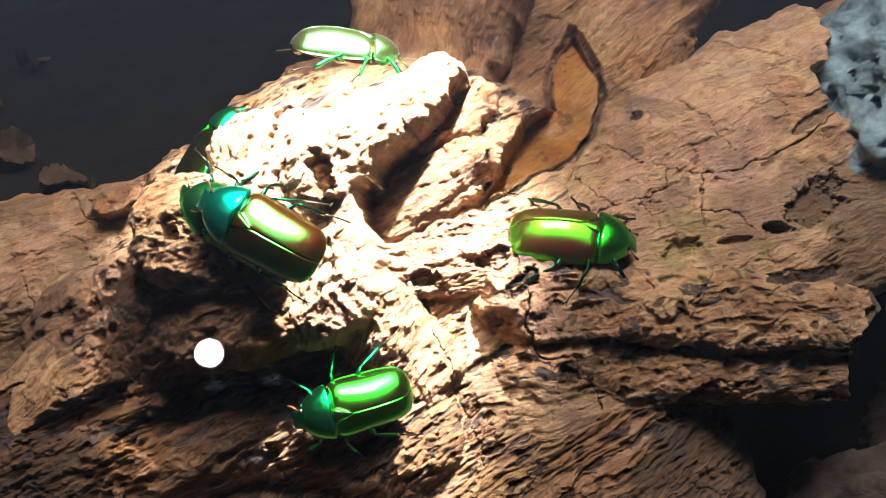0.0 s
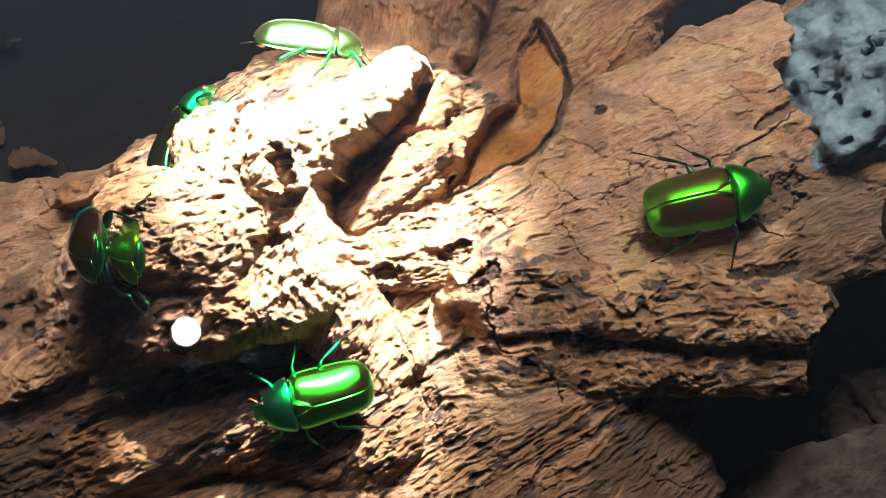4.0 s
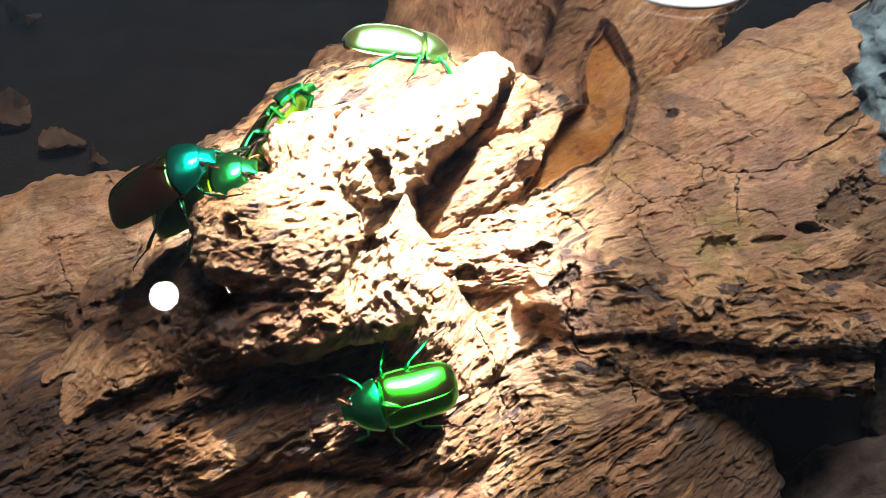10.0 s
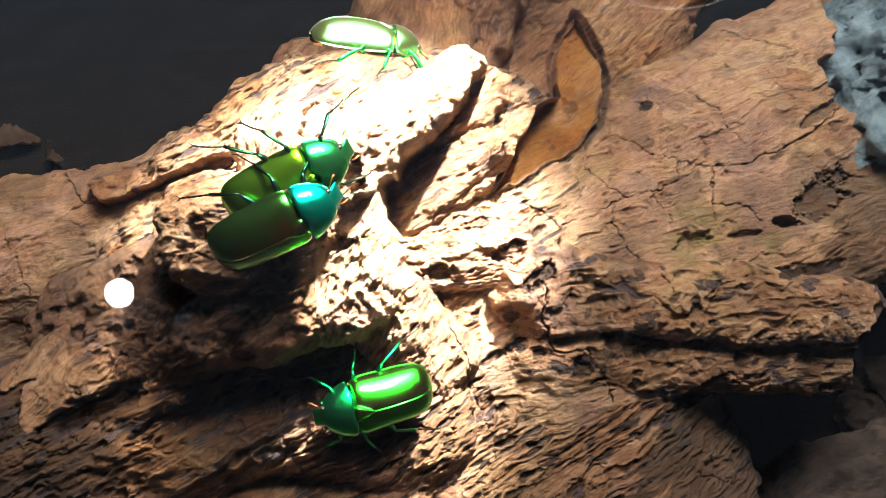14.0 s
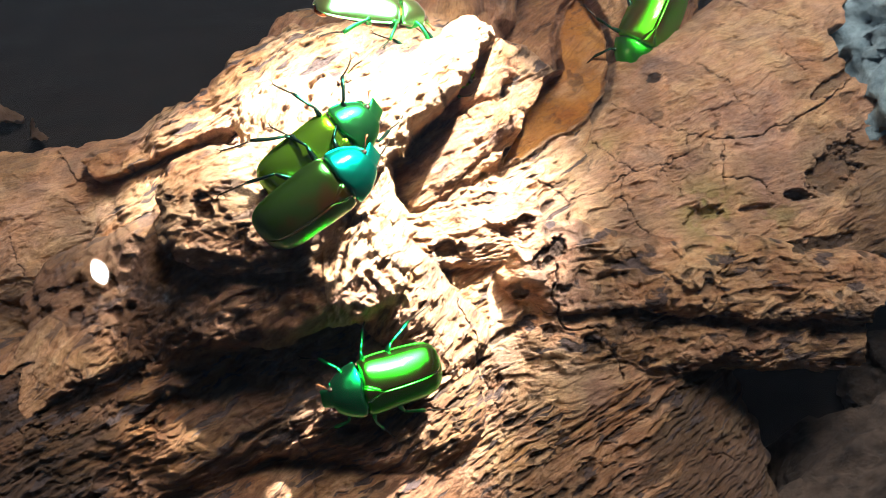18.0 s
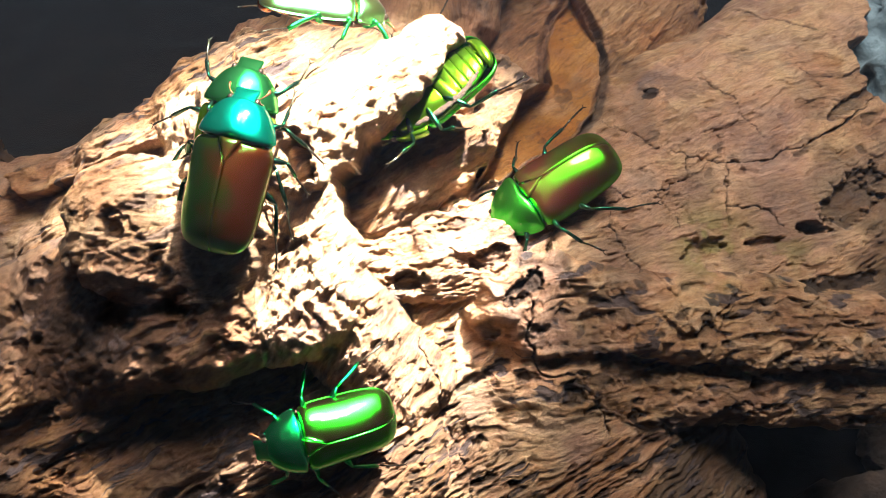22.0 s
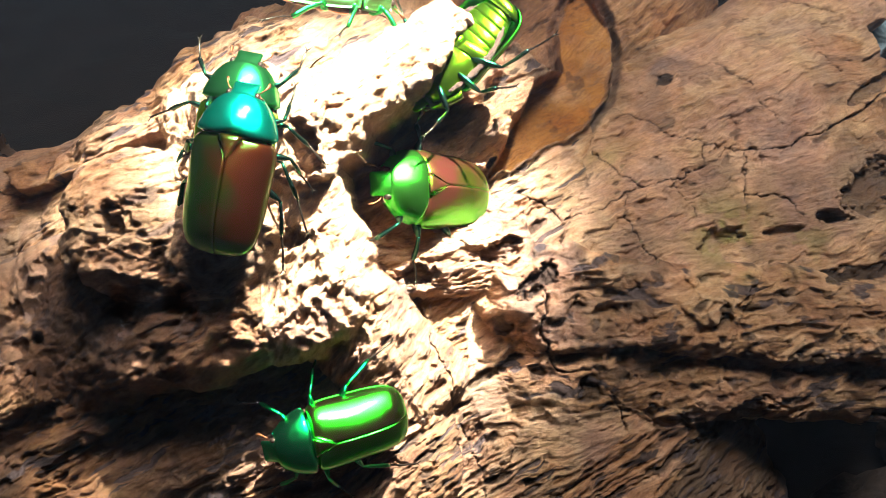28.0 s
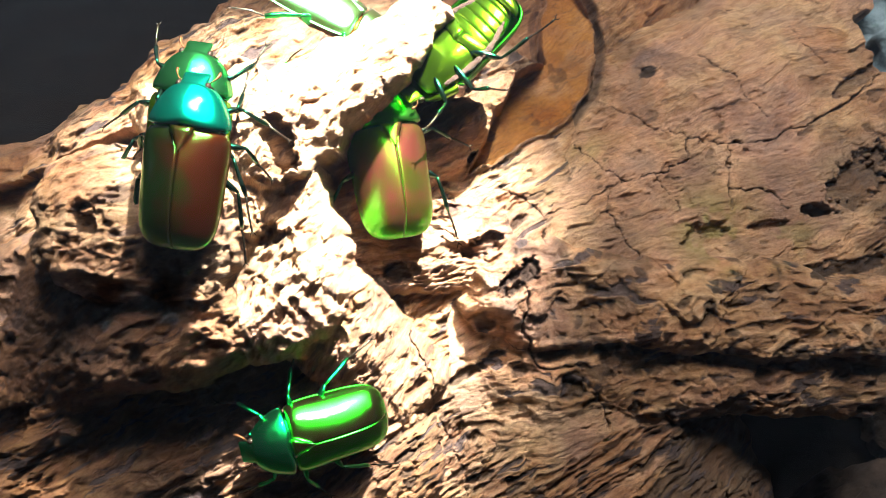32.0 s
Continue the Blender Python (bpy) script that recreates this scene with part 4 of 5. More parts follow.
def shell_material(name, lobe, under, edge, rough=0.3, share=0.5, drift=None, lean=0.0, gloss=0.06):
    """Metallic lacquer in layers: a metal sheen in one colour beside a broad dull one in another, under a clear glossy skin.
    drift: a second under-colour that it runs into, across the body where lean is set."""
    m, n, l, dull = material(name)
    place = n.new("ShaderNodeTexCoord").outputs["Object"]
    sheen, skin_gloss, both, coated, rim = (n.new("ShaderNode" + kind) for kind in ("BsdfGlossy", "BsdfGlossy", "MixShader", "MixShader", "Fresnel"))
    dust = ramp(n, l, noise_of(n, l, 420, 2, 0.5, place), [(0.762, (0, 0, 0)), (0.780, (0.8, 0.8, 0.8))])
    cloud = noise_of(n, l, 150, 3, 0.5, place)
    low = under
    if drift:
        mark = cloud
        if lean:
            split = n.new("ShaderNodeSeparateXYZ")
            l.new(place, split.inputs[0])
            across = n.new("ShaderNodeMath")
            across.operation = "MULTIPLY_ADD"
            across.inputs[1].default_value = lean
            l.new(split.outputs["Y"], across.inputs[0])
            l.new(cloud, across.inputs[2])
            mark = across.outputs[0]
        low = blend(n, l, ramp(n, l, mark, [(0.36, (0, 0, 0)), (0.64, (1, 1, 1))]), under, drift)
    soft = ramp(n, l, cloud, [(0.35, (0.72, 0.80, 0.72)), (0.65, (1.0, 1.0, 1.0))])
    sheen.distribution = "BECKMANN"
    sheen.inputs["Roughness"].default_value = rough
    l.new(blend(n, l, dust, blend(n, l, 1.0, lobe, soft, "MULTIPLY"), (0.6, 0.6, 0.55)), sheen.inputs["Color"])
    l.new(blend(n, l, dust, low, (0.6, 0.6, 0.55)), dull.inputs["Base Color"])
    dull.inputs["Metallic"].default_value = 0.8
    dull.inputs["Roughness"].default_value = 0.6
    dull.inputs["Specular Tint"].default_value = (*edge, 1)
    skin_gloss.inputs["Roughness"].default_value = gloss
    rim.inputs["IOR"].default_value = 1.4
    bump = n.new("ShaderNodeBump")
    bump.inputs["Strength"].default_value, bump.inputs["Distance"].default_value = 0.12, 0.0002
    l.new(noise_of(n, l, 900, 3, 0.5, place), bump.inputs["Height"])
    for layer in (sheen, skin_gloss):
        l.new(bump.outputs[0], layer.inputs["Normal"])
    both.inputs[0].default_value = share
    l.new(sheen.outputs[0], both.inputs[1])
    l.new(dull.outputs[0], both.inputs[2])
    l.new(rim.outputs[0], coated.inputs[0])
    l.new(both.outputs[0], coated.inputs[1])
    l.new(skin_gloss.outputs[0], coated.inputs[2])
    l.new(coated.outputs[0], n["Material Output"].inputs["Surface"])
    return m


CHITIN = shell_material("black_chitin", (0.03, 0.04, 0.03), (0.03, 0.022, 0.016), (0.1, 0.1, 0.1), 0.3)
EYE = shell_material("dark_eye", (0.03, 0.025, 0.02), (0.05, 0.04, 0.03), (0.2, 0.2, 0.2), 0.12)
BROWN = shell_material("brown_feeler", (0.10, 0.04, 0.02), (0.16, 0.07, 0.03), (0.2, 0.1, 0.1), 0.4)
HAIR = plain_material("brown_hair", (0.015, 0.008, 0.005), (0.10, 0.05, 0.028), 1300, 0.7, 1.0, 0.0008)


def beetle(label, colours, scale=1.0):
    """A flower chafer with head, breast, wing cases, ringed hind body and six jointed legs. Returns it and its legs."""
    body = tagged(new("beetle"), label, "beetle", "green beetles on the log")
    pron, wing, under, limbs = colours
    part("pronotum", pronotum(), pron, body)
    for side in (1, -1):
        part("wing_case", elytron(side), wing, body)
    part("scutellum", scutellum(), wing, body)
    head = part("head", head_shell(), pron, body)
    for side in (1, -1):
        part("eye", ball(0.75, (11.2, side * 2.35, 6.0), (1, 0.75, 1)), EYE, head, "glossy dark eye")
        part("feeler", tube([(11.8, side * 2.1, 5.0), (12.3, side * 2.8, 5.0), (12.8, side * 3.2, 4.6), (13.2, side * 3.4, 4.2), (13.7, side * 3.5, 3.8), (14.0, side * 3.5, 3.6)],
                            [0.16, 0.14, 0.14, 0.3, 0.42, 0.12], 6, 0.7), BROWN, head, "short clubbed brown feeler")
    part("breast", belly(), under, body)
    for side in (1, -1):
        part("hip_plate", hip_plate(side), under, body)
        part("flank", flank(side), HAIR, body, "rough brown hairy flank")
    for n in range(5):
        part("abdomen_ring", segment(n), under, body)
    part("tail_plate", pygidium(), under, body)
    legs = [leg(body, side, place, limbs, CHITIN) for place in range(3) for side in (1, -1)]
    for ob in body.children_recursive:
        if ob.parent == body:
            ob.location *= scale
            ob.scale = (scale,) * 3
    return body, legs


GREEN = shell_material("green_lacquer", (0.004, 0.62, 0.010), (0.013, 0.008, 0.003), (0.3, 0.7, 0.3), 0.38, 0.35)
DEEP = shell_material("deep_green_lacquer", (0.0, 0.46, 0.09), (0.003, 0.035, 0.012), (0.2, 0.8, 0.6), 0.46, 0.35)
DARK = shell_material("blackish_green_limb", (0.005, 0.12, 0.05), (0.004, 0.010, 0.008), (0.2, 0.6, 0.4), 0.34, 0.5)
BELLY = shell_material("green_belly_plate", (0.004, 0.50, 0.08), (0.008, 0.06, 0.016), (0.2, 0.9, 0.5), 0.38, 0.40)
TEAL = shell_material("turquoise_lacquer", (0.0, 0.56, 0.42), (0.0, 0.13, 0.085), (0.1, 0.45, 0.9), 0.44, 0.4, gloss=0.10)
# its copper-to-green run across the body paints in a sheen that shifts with view
RUSTY = shell_material("green_and_copper_lacquer", (0.06, 0.46, 0.08), (0.045, 0.009, 0.002), (0.5, 0.4, 0.2), 0.36, 0.55, (0.010, 0.028, 0.003), 60.0)
GOLD = shell_material("golden_green_lacquer", (0.03, 0.66, 0.006), (0.13, 0.034, 0.024), (0.8, 0.3, 0.2), 0.38, 0.40, (0.05, 0.06, 0.006))
SHIELD = shell_material("yellow_green_lacquer", (0.02, 0.64, 0.02), (0.02, 0.10, 0.008), (0.3, 0.6, 0.8), 0.44, 0.35)
LIME = shell_material("lime_green_lacquer", (0.18, 0.58, 0.006), (0.03, 0.08, 0.004), (0.9, 0.7, 0.1), 0.36, 0.40)
BRIGHT = shell_material("bright_green_lacquer", (0.10, 0.62, 0.20), (0.05, 0.06, 0.012), (0.3, 0.9, 0.7), 0.46, 0.35, gloss=0.28)
COPPER = shell_material("copper_red_plate", (0.50, 0.16, 0.02), (0.12, 0.02, 0.006), (0.6, 0.5, 0.1), 0.38, 0.45)

MOUNTED, MOUNTED_LEGS = beetle("turquoise and copper-green metallic beetle riding on another beetle", (TEAL, RUSTY, BELLY, DARK))
for n, one in enumerate(MOUNTED_LEGS):   # they clasp the one below
    one.rotation_euler.x = radians(-34 if n % 2 == 0 else 34)
CARRIER, CARRIER_LEGS = beetle("lime-green metallic beetle carrying another on its back", (BELLY, LIME, BELLY, DARK))
RESTING, RESTING_LEGS = beetle("bright green metallic beetle resting on the grained wood", (DEEP, GREEN, DEEP, DEEP))
WALKER, WALKER_LEGS = beetle("golden-green metallic beetle walking over the smooth wood", (SHIELD, GOLD, DEEP, DARK), 1.12)
PERCHED, PERCHED_LEGS = beetle("pale shining green beetle perched above the knob", (BRIGHT, BRIGHT, COPPER, BELLY), 0.97)
CLIMBER, CLIMBER_LEGS = beetle("lime-green beetle climbing with its underside showing", (LIME, GREEN, LIME, DARK))
HIDDEN, HIDDEN_LEGS = beetle("green beetle half hidden behind the knob", (DEEP, GREEN, LIME, BELLY))


# ---- stone, broken wood and leaves round the log ----
def lump(name, length, width, height, seed, material_used, rough=0.16, pits=0.0):
    """A rugged solid: a ball pushed out of shape and worn, with pits eaten into it."""
    bm = bmesh.new()
    bmesh.ops.create_icosphere(bm, subdivisions=6, radius=1)
    for v in bm.verts:
        d = v.co.normalized()
        p = d * 1.7 + Vector((seed, seed * 0.7, 0))
        r = 1 + rough * (noise.fractal(p, 0.9, 2.1, 5) + 0.8 * noise.noise(p * 0.8))
        if pits:
            near = noise.voronoi(p * 5)[0][0]
            r -= pits * max(0.0, 0.34 - near) * 1.6
        r += 0.35 * rough * (1 - abs(noise.noise(p * 2.3)) * 2) + 0.25 * rough * (noise.cell(p * 2.6 + Vector((0.4, 0.2, 0.9)) * noise.noise(p * 3)) - 0.5)
        sharp = Vector([math.copysign(abs(c) ** 0.8, c) for c in d])
        v.co = Vector((sharp.x * length, sharp.y * width, sharp.z * height)) * r / 2
    mesh = bpy.data.meshes.new(name)
    bm.to_mesh(mesh)
    bm.free()
    mesh.materials.append(material_used)
    for f in mesh.polygons:
        f.use_smooth = True
    return new(name, mesh)


stone = tagged(lump("stone", 0.105, 0.06, 0.14, 3.1, STONE, 0.14, 0.5), "pale blue-grey pitted stone standing behind the log", "stone")
stone.matrix_world = FACE @ pose(0.147, 0.052, -0.066, 0, 0, 22)
piece = tagged(lump("dead_wood_piece", 0.10, 0.055, 0.05, 8.4, OLDWOOD, 0.22, 0.35), "grey pitted piece of dead wood beside the log", "wood")
piece.matrix_world = FACE @ pose(0.118, -0.088, -0.057, 0, 0, 24)
shard = tagged(lump("broken_wood_piece", 0.075, 0.035, 0.045, 12.2, OLDWOOD, 0.26, 0.35), "grey-brown broken piece of dead wood leaning on another", "wood")
shard.matrix_world = FACE @ pose(0.094, -0.106, -0.062, 0, 0, 35)
far_piece = tagged(lump("brown_wood_piece", 0.07, 0.05, 0.04, 5.7, OLDWOOD, 0.2, 0.2), "brown lump of rotten wood on the soil", "wood")
far_piece.matrix_world = pose(0.175, 0.075, 0.012, 0, 0, 20)


def dry_leaf(seed, length, width, curl):
    """A curled dead leaf with a midrib and a ragged rim."""
    rs = random.Random(seed)
    bm = bmesh.new()
    rows = []
    for n in range(17):
        t = n / 16
        half = width / 2 * math.sin(math.pi * t ** 0.8) ** 0.7 * (1 + 0.12 * rs.uniform(-1, 1)) + 0.0006
        row = []
        for k in range(-4, 5):
            y = half * k / 4
            z = curl * (k / 4) ** 2 * length * 0.3 + curl * 0.25 * length * math.sin(math.pi * t * 1.3) - 0.0006 * (k == 0) + 0.0008 * rs.uniform(-1, 1)
            row.append(bm.verts.new((length * (t - 0.5), y, z)))
        rows.append(row)
    for one, two in zip(rows, rows[1:]):
        for k in range(8):
            bm.faces.new((one[k], one[k + 1], two[k + 1], two[k]))
    bmesh.ops.solidify(bm, geom=bm.faces[:], thickness=0.0004)
    mesh = bpy.data.meshes.new("dry_leaf")
    bm.to_mesh(mesh)
    bm.free()
    mesh.materials.append(LEAF)
    for f in mesh.polygons:
        f.use_smooth = True
    return tagged(new("dry_leaf", mesh), "curled brown dead leaf on the dark soil", "leaf", "dead leaves on the soil")


def strewn(x, y, z, size, tilt, turn, seed):
    ob = dry_leaf(seed, size, size * 0.6, 0.5)
    ob.matrix_world = pose(x, y, z, tilt, 12, turn)


strewn(-0.228, 0.289, 0.010, 0.030, 55, 70, 1)
strewn(-0.272, 0.350, 0.008, 0.034, 25, 10, 2)
strewn(-0.176, 0.247, 0.010, 0.016, 60, 95, 3)
strewn(-0.255, 0.395, 0.008, 0.030, 35, 130, 4)
strewn(-0.195, 0.262, 0.006, 0.024, 10, 40, 5)


# ---- what moves ----
def step(legs, out, sets, spread=10):
    """Legs that swing to and fro about their roots in two sets of three while the beetle walks."""
    for n, one in enumerate(legs):
        rest = one.matrix_basis.copy()
        flank = 1 if n % 2 == 0 else -1
        phase = (n // 2 + n % 2) % 2
        rows = []
        for t, speed in out:
            turn = spread * speed * math.sin(sets * t + math.pi * phase) * flank
            lift = 8 * speed * max(0.0, math.cos(sets * t + math.pi * phase)) * flank
            rows.append((t, rest @ pose(0, 0, 0, lift, 0, turn)))
        walk(one, rows)


def paced(spans, last=32.0):
    """Times and how fast the legs go, from spans of walking."""
    out, t = [], 0.0
    while t < last + 0.01:
        out.append((round(t, 2), max([s for a, b, s in spans if a <= t <= b], default=0.0)))
        t += 0.25
    return out


def motions():
    walk(MOUNTED, [
        (0.0, pose(-0.0308, -0.0356, 0.1621, -57, -27, 166)),
        (1.0, pose(-0.0315, -0.0358, 0.1618, -57, -27, 165)),
        (2.0, pose(-0.0363, -0.0372, 0.1642, -57, -27, 165)),
        (2.5, pose(-0.0383, -0.0384, 0.1630, -51, -29, 163)),
        (3.0, pose(-0.0436, -0.0415, 0.1642, -50, -32, 160)),
        (3.3, pose(-0.0519, -0.0319, 0.1572, -57, -14, 138)),
        (3.5, pose(-0.0524, -0.0339, 0.1569, -69, 7, 123)),
        (5.5, pose(-0.0643, -0.0360, 0.1558, -83, 24, 87)),
        (6.0, pose(-0.0659, -0.0366, 0.1550, -83, 24, 87)),
        (6.5, pose(-0.0648, -0.0366, 0.1550, -83, 24, 87)),
        (7.0, pose(-0.0651, -0.0359, 0.1558, -83, 22, 88)),
        (7.5, pose(-0.0662, -0.0344, 0.1540, -97, -16, 100)),
        (8.0, pose(-0.0646, -0.0350, 0.1520, -120, -48, 111)),
        (8.5, pose(-0.0669, -0.0326, 0.1511, -95, -78, 87)),
        (9.0, pose(-0.0687, -0.0289, 0.1518, 23, -67, -41)),
        (9.5, pose(-0.0655, -0.0267, 0.1598, -3, -44, -14)),
        (10.0, pose(-0.0638, -0.0246, 0.1639, 17, -31, 1)),
        (10.5, pose(-0.0554, -0.0269, 0.1679, 29, -30, 8)),
        (11.0, pose(-0.0469, -0.0320, 0.1668, 44, -24, 7)),
        (11.5, pose(-0.0436, -0.0341, 0.1672, 64, -25, 13)),
        (12.0, pose(-0.0360, -0.0369, 0.1659, 79, -26, 20)),
        (12.5, pose(-0.0365, -0.0379, 0.1664, 83, -26, 20)),
        (13.0, pose(-0.0369, -0.0389, 0.1683, 92, -20, 15)),
        (13.5, pose(-0.0358, -0.0386, 0.1688, 94, -21, 16)),
        (14.0, pose(-0.0335, -0.0381, 0.1689, 93, -22, 17)),
        (14.5, pose(-0.0337, -0.0380, 0.1693, 96, -24, 18)),
        (16.5, pose(-0.0276, -0.0348, 0.1698, 100, -19, 14)),
        (17.0, pose(-0.0261, -0.0340, 0.1660, 98, -24, 18)),
        (17.5, pose(-0.0275, -0.0351, 0.1677, 94, -26, 20)),
        (18.0, pose(-0.0277, -0.0346, 0.1675, 87, -30, 23)),
        (18.5, pose(-0.0291, -0.0357, 0.1674, 78, -31, 25)),
        (19.0, pose(-0.0287, -0.0351, 0.1676, 67, -33, 28)),
        (19.5, pose(-0.0288, -0.0336, 0.1684, 46, -43, 43)),
        (20.0, pose(-0.0301, -0.0307, 0.1701, 24, -50, 60)),
        (20.5, pose(-0.0288, -0.0293, 0.1708, 16, -51, 67)),
        (21.0, pose(-0.0283, -0.0289, 0.1708, 15, -52, 68)),
        (21.5, pose(-0.0289, -0.0297, 0.1702, 11, -53, 71)),
        (22.0, pose(-0.0289, -0.0297, 0.1701, 14, -54, 68)),
        (22.5, pose(-0.0294, -0.0317, 0.1691, 14, -54, 69)),
        (23.0, pose(-0.0290, -0.0319, 0.1691, 13, -54, 69)),
        (23.5, pose(-0.0286, -0.0314, 0.1689, 13, -54, 69)),
        (24.0, pose(-0.0285, -0.0319, 0.1686, 13, -54, 68)),
        (24.5, pose(-0.0283, -0.0320, 0.1688, 14, -53, 68)),
        (25.0, pose(-0.0282, -0.0320, 0.1686, 14, -53, 68)),
        (25.5, pose(-0.0281, -0.0317, 0.1687, 14, -54, 68)),
        (27.5, pose(-0.0292, -0.0298, 0.1701, 13, -54, 69)),
        (28.0, pose(-0.0292, -0.0309, 0.1698, 12, -54, 71)),
        (28.5, pose(-0.0293, -0.0305, 0.1700, 12, -54, 71)),
        (29.0, pose(-0.0295, -0.0302, 0.1699, 10, -54, 73)),
        (29.5, pose(-0.0295, -0.0300, 0.1700, 10, -54, 73)),
        (30.0, pose(-0.0299, -0.0299, 0.1701, 8, -54, 74)),
        (30.5, pose(-0.0299, -0.0301, 0.1704, 7, -54, 76)),
        (31.0, pose(-0.0302, -0.0299, 0.1703, 7, -54, 76)),
        (31.5, pose(-0.0315, -0.0304, 0.1705, 7, -54, 76)),
        (32.0, pose(-0.0322, -0.0308, 0.1707, 7, -54, 76)),
    ])
    walk(CARRIER, [
        (0.0, pose(-0.0375, -0.0284, 0.1591, -57, -27, 166)),
        (1.0, pose(-0.0382, -0.0286, 0.1588, -57, -27, 165)),
        (2.0, pose(-0.0429, -0.0300, 0.1611, -57, -27, 165)),
        (2.5, pose(-0.0451, -0.0313, 0.1598, -51, -29, 163)),
        (3.0, pose(-0.0504, -0.0342, 0.1613, -50, -32, 160)),
        (3.3, pose(-0.0529, -0.0219, 0.1544, -57, -14, 138)),
        (3.5, pose(-0.0467, -0.0253, 0.1527, -69, 7, 123)),
        (5.5, pose(-0.0540, -0.0329, 0.1529, -83, 24, 87)),
        (6.0, pose(-0.0556, -0.0335, 0.1520, -83, 24, 87)),
        (6.5, pose(-0.0545, -0.0335, 0.1520, -83, 24, 87)),
        (7.0, pose(-0.0549, -0.0325, 0.1529, -83, 22, 88)),
        (7.5, pose(-0.0569, -0.0288, 0.1564, -97, -16, 100)),
        (8.0, pose(-0.0561, -0.0326, 0.1588, -120, -48, 111)),
        (8.5, pose(-0.0567, -0.0331, 0.1557, -95, -78, 87)),
        (9.0, pose(-0.0582, -0.0327, 0.1523, 23, -67, -41)),
        (9.5, pose(-0.0565, -0.0293, 0.1572, -3, -44, -14)),
        (10.0, pose(-0.0555, -0.0218, 0.1596, 17, -31, 1)),
        (10.5, pose(-0.0480, -0.0217, 0.1641, 29, -30, 8)),
        (11.0, pose(-0.0410, -0.0254, 0.1628, 44, -24, 7)),
        (11.5, pose(-0.0398, -0.0253, 0.1656, 64, -25, 13)),
        (12.0, pose(-0.0326, -0.0271, 0.1672, 79, -26, 20)),
        (12.5, pose(-0.0334, -0.0282, 0.1684, 83, -26, 20)),
        (13.0, pose(-0.0344, -0.0301, 0.1730, 92, -20, 15)),
        (13.5, pose(-0.0336, -0.0299, 0.1738, 94, -21, 16)),
        (14.0, pose(-0.0315, -0.0294, 0.1739, 93, -22, 17)),
        (14.5, pose(-0.0322, -0.0294, 0.1747, 96, -24, 18)),
        (16.5, pose(-0.0250, -0.0265, 0.1754, 100, -19, 14)),
        (17.0, pose(-0.0246, -0.0256, 0.1717, 98, -24, 18)),
        (17.5, pose(-0.0263, -0.0264, 0.1731, 94, -26, 20)),
        (18.0, pose(-0.0272, -0.0255, 0.1723, 87, -30, 23)),
        (18.5, pose(-0.0283, -0.0261, 0.1712, 78, -31, 25)),
        (19.0, pose(-0.0277, -0.0251, 0.1702, 67, -33, 28)),
        (19.5, pose(-0.0287, -0.0234, 0.1697, 46, -43, 43)),
        (20.0, pose(-0.0306, -0.0204, 0.1706, 24, -50, 60)),
        (20.5, pose(-0.0293, -0.0190, 0.1710, 16, -51, 67)),
        (21.0, pose(-0.0291, -0.0187, 0.1711, 15, -52, 68)),
        (21.5, pose(-0.0296, -0.0194, 0.1705, 11, -53, 71)),
        (22.0, pose(-0.0295, -0.0195, 0.1707, 14, -54, 68)),
        (22.5, pose(-0.0300, -0.0215, 0.1697, 14, -54, 69)),
        (23.0, pose(-0.0296, -0.0216, 0.1698, 13, -54, 69)),
        (23.5, pose(-0.0292, -0.0211, 0.1695, 13, -54, 69)),
        (24.0, pose(-0.0290, -0.0217, 0.1692, 13, -54, 68)),
        (24.5, pose(-0.0288, -0.0217, 0.1693, 14, -53, 68)),
        (25.0, pose(-0.0287, -0.0217, 0.1692, 14, -53, 68)),
        (25.5, pose(-0.0287, -0.0214, 0.1693, 14, -54, 68)),
        (27.5, pose(-0.0299, -0.0195, 0.1706, 13, -54, 69)),
        (28.0, pose(-0.0299, -0.0206, 0.1703, 12, -54, 71)),
        (28.5, pose(-0.0300, -0.0203, 0.1705, 12, -54, 71)),
        (29.0, pose(-0.0303, -0.0199, 0.1704, 10, -54, 73)),
        (29.5, pose(-0.0303, -0.0197, 0.1705, 10, -54, 73)),
        (30.0, pose(-0.0308, -0.0197, 0.1705, 8, -54, 74)),
        (30.5, pose(-0.0308, -0.0198, 0.1707, 7, -54, 76)),
        (31.0, pose(-0.0311, -0.0197, 0.1706, 7, -54, 76)),
        (31.5, pose(-0.0324, -0.0201, 0.1709, 7, -54, 76)),
        (32.0, pose(-0.0332, -0.0206, 0.1711, 7, -54, 76)),
    ])
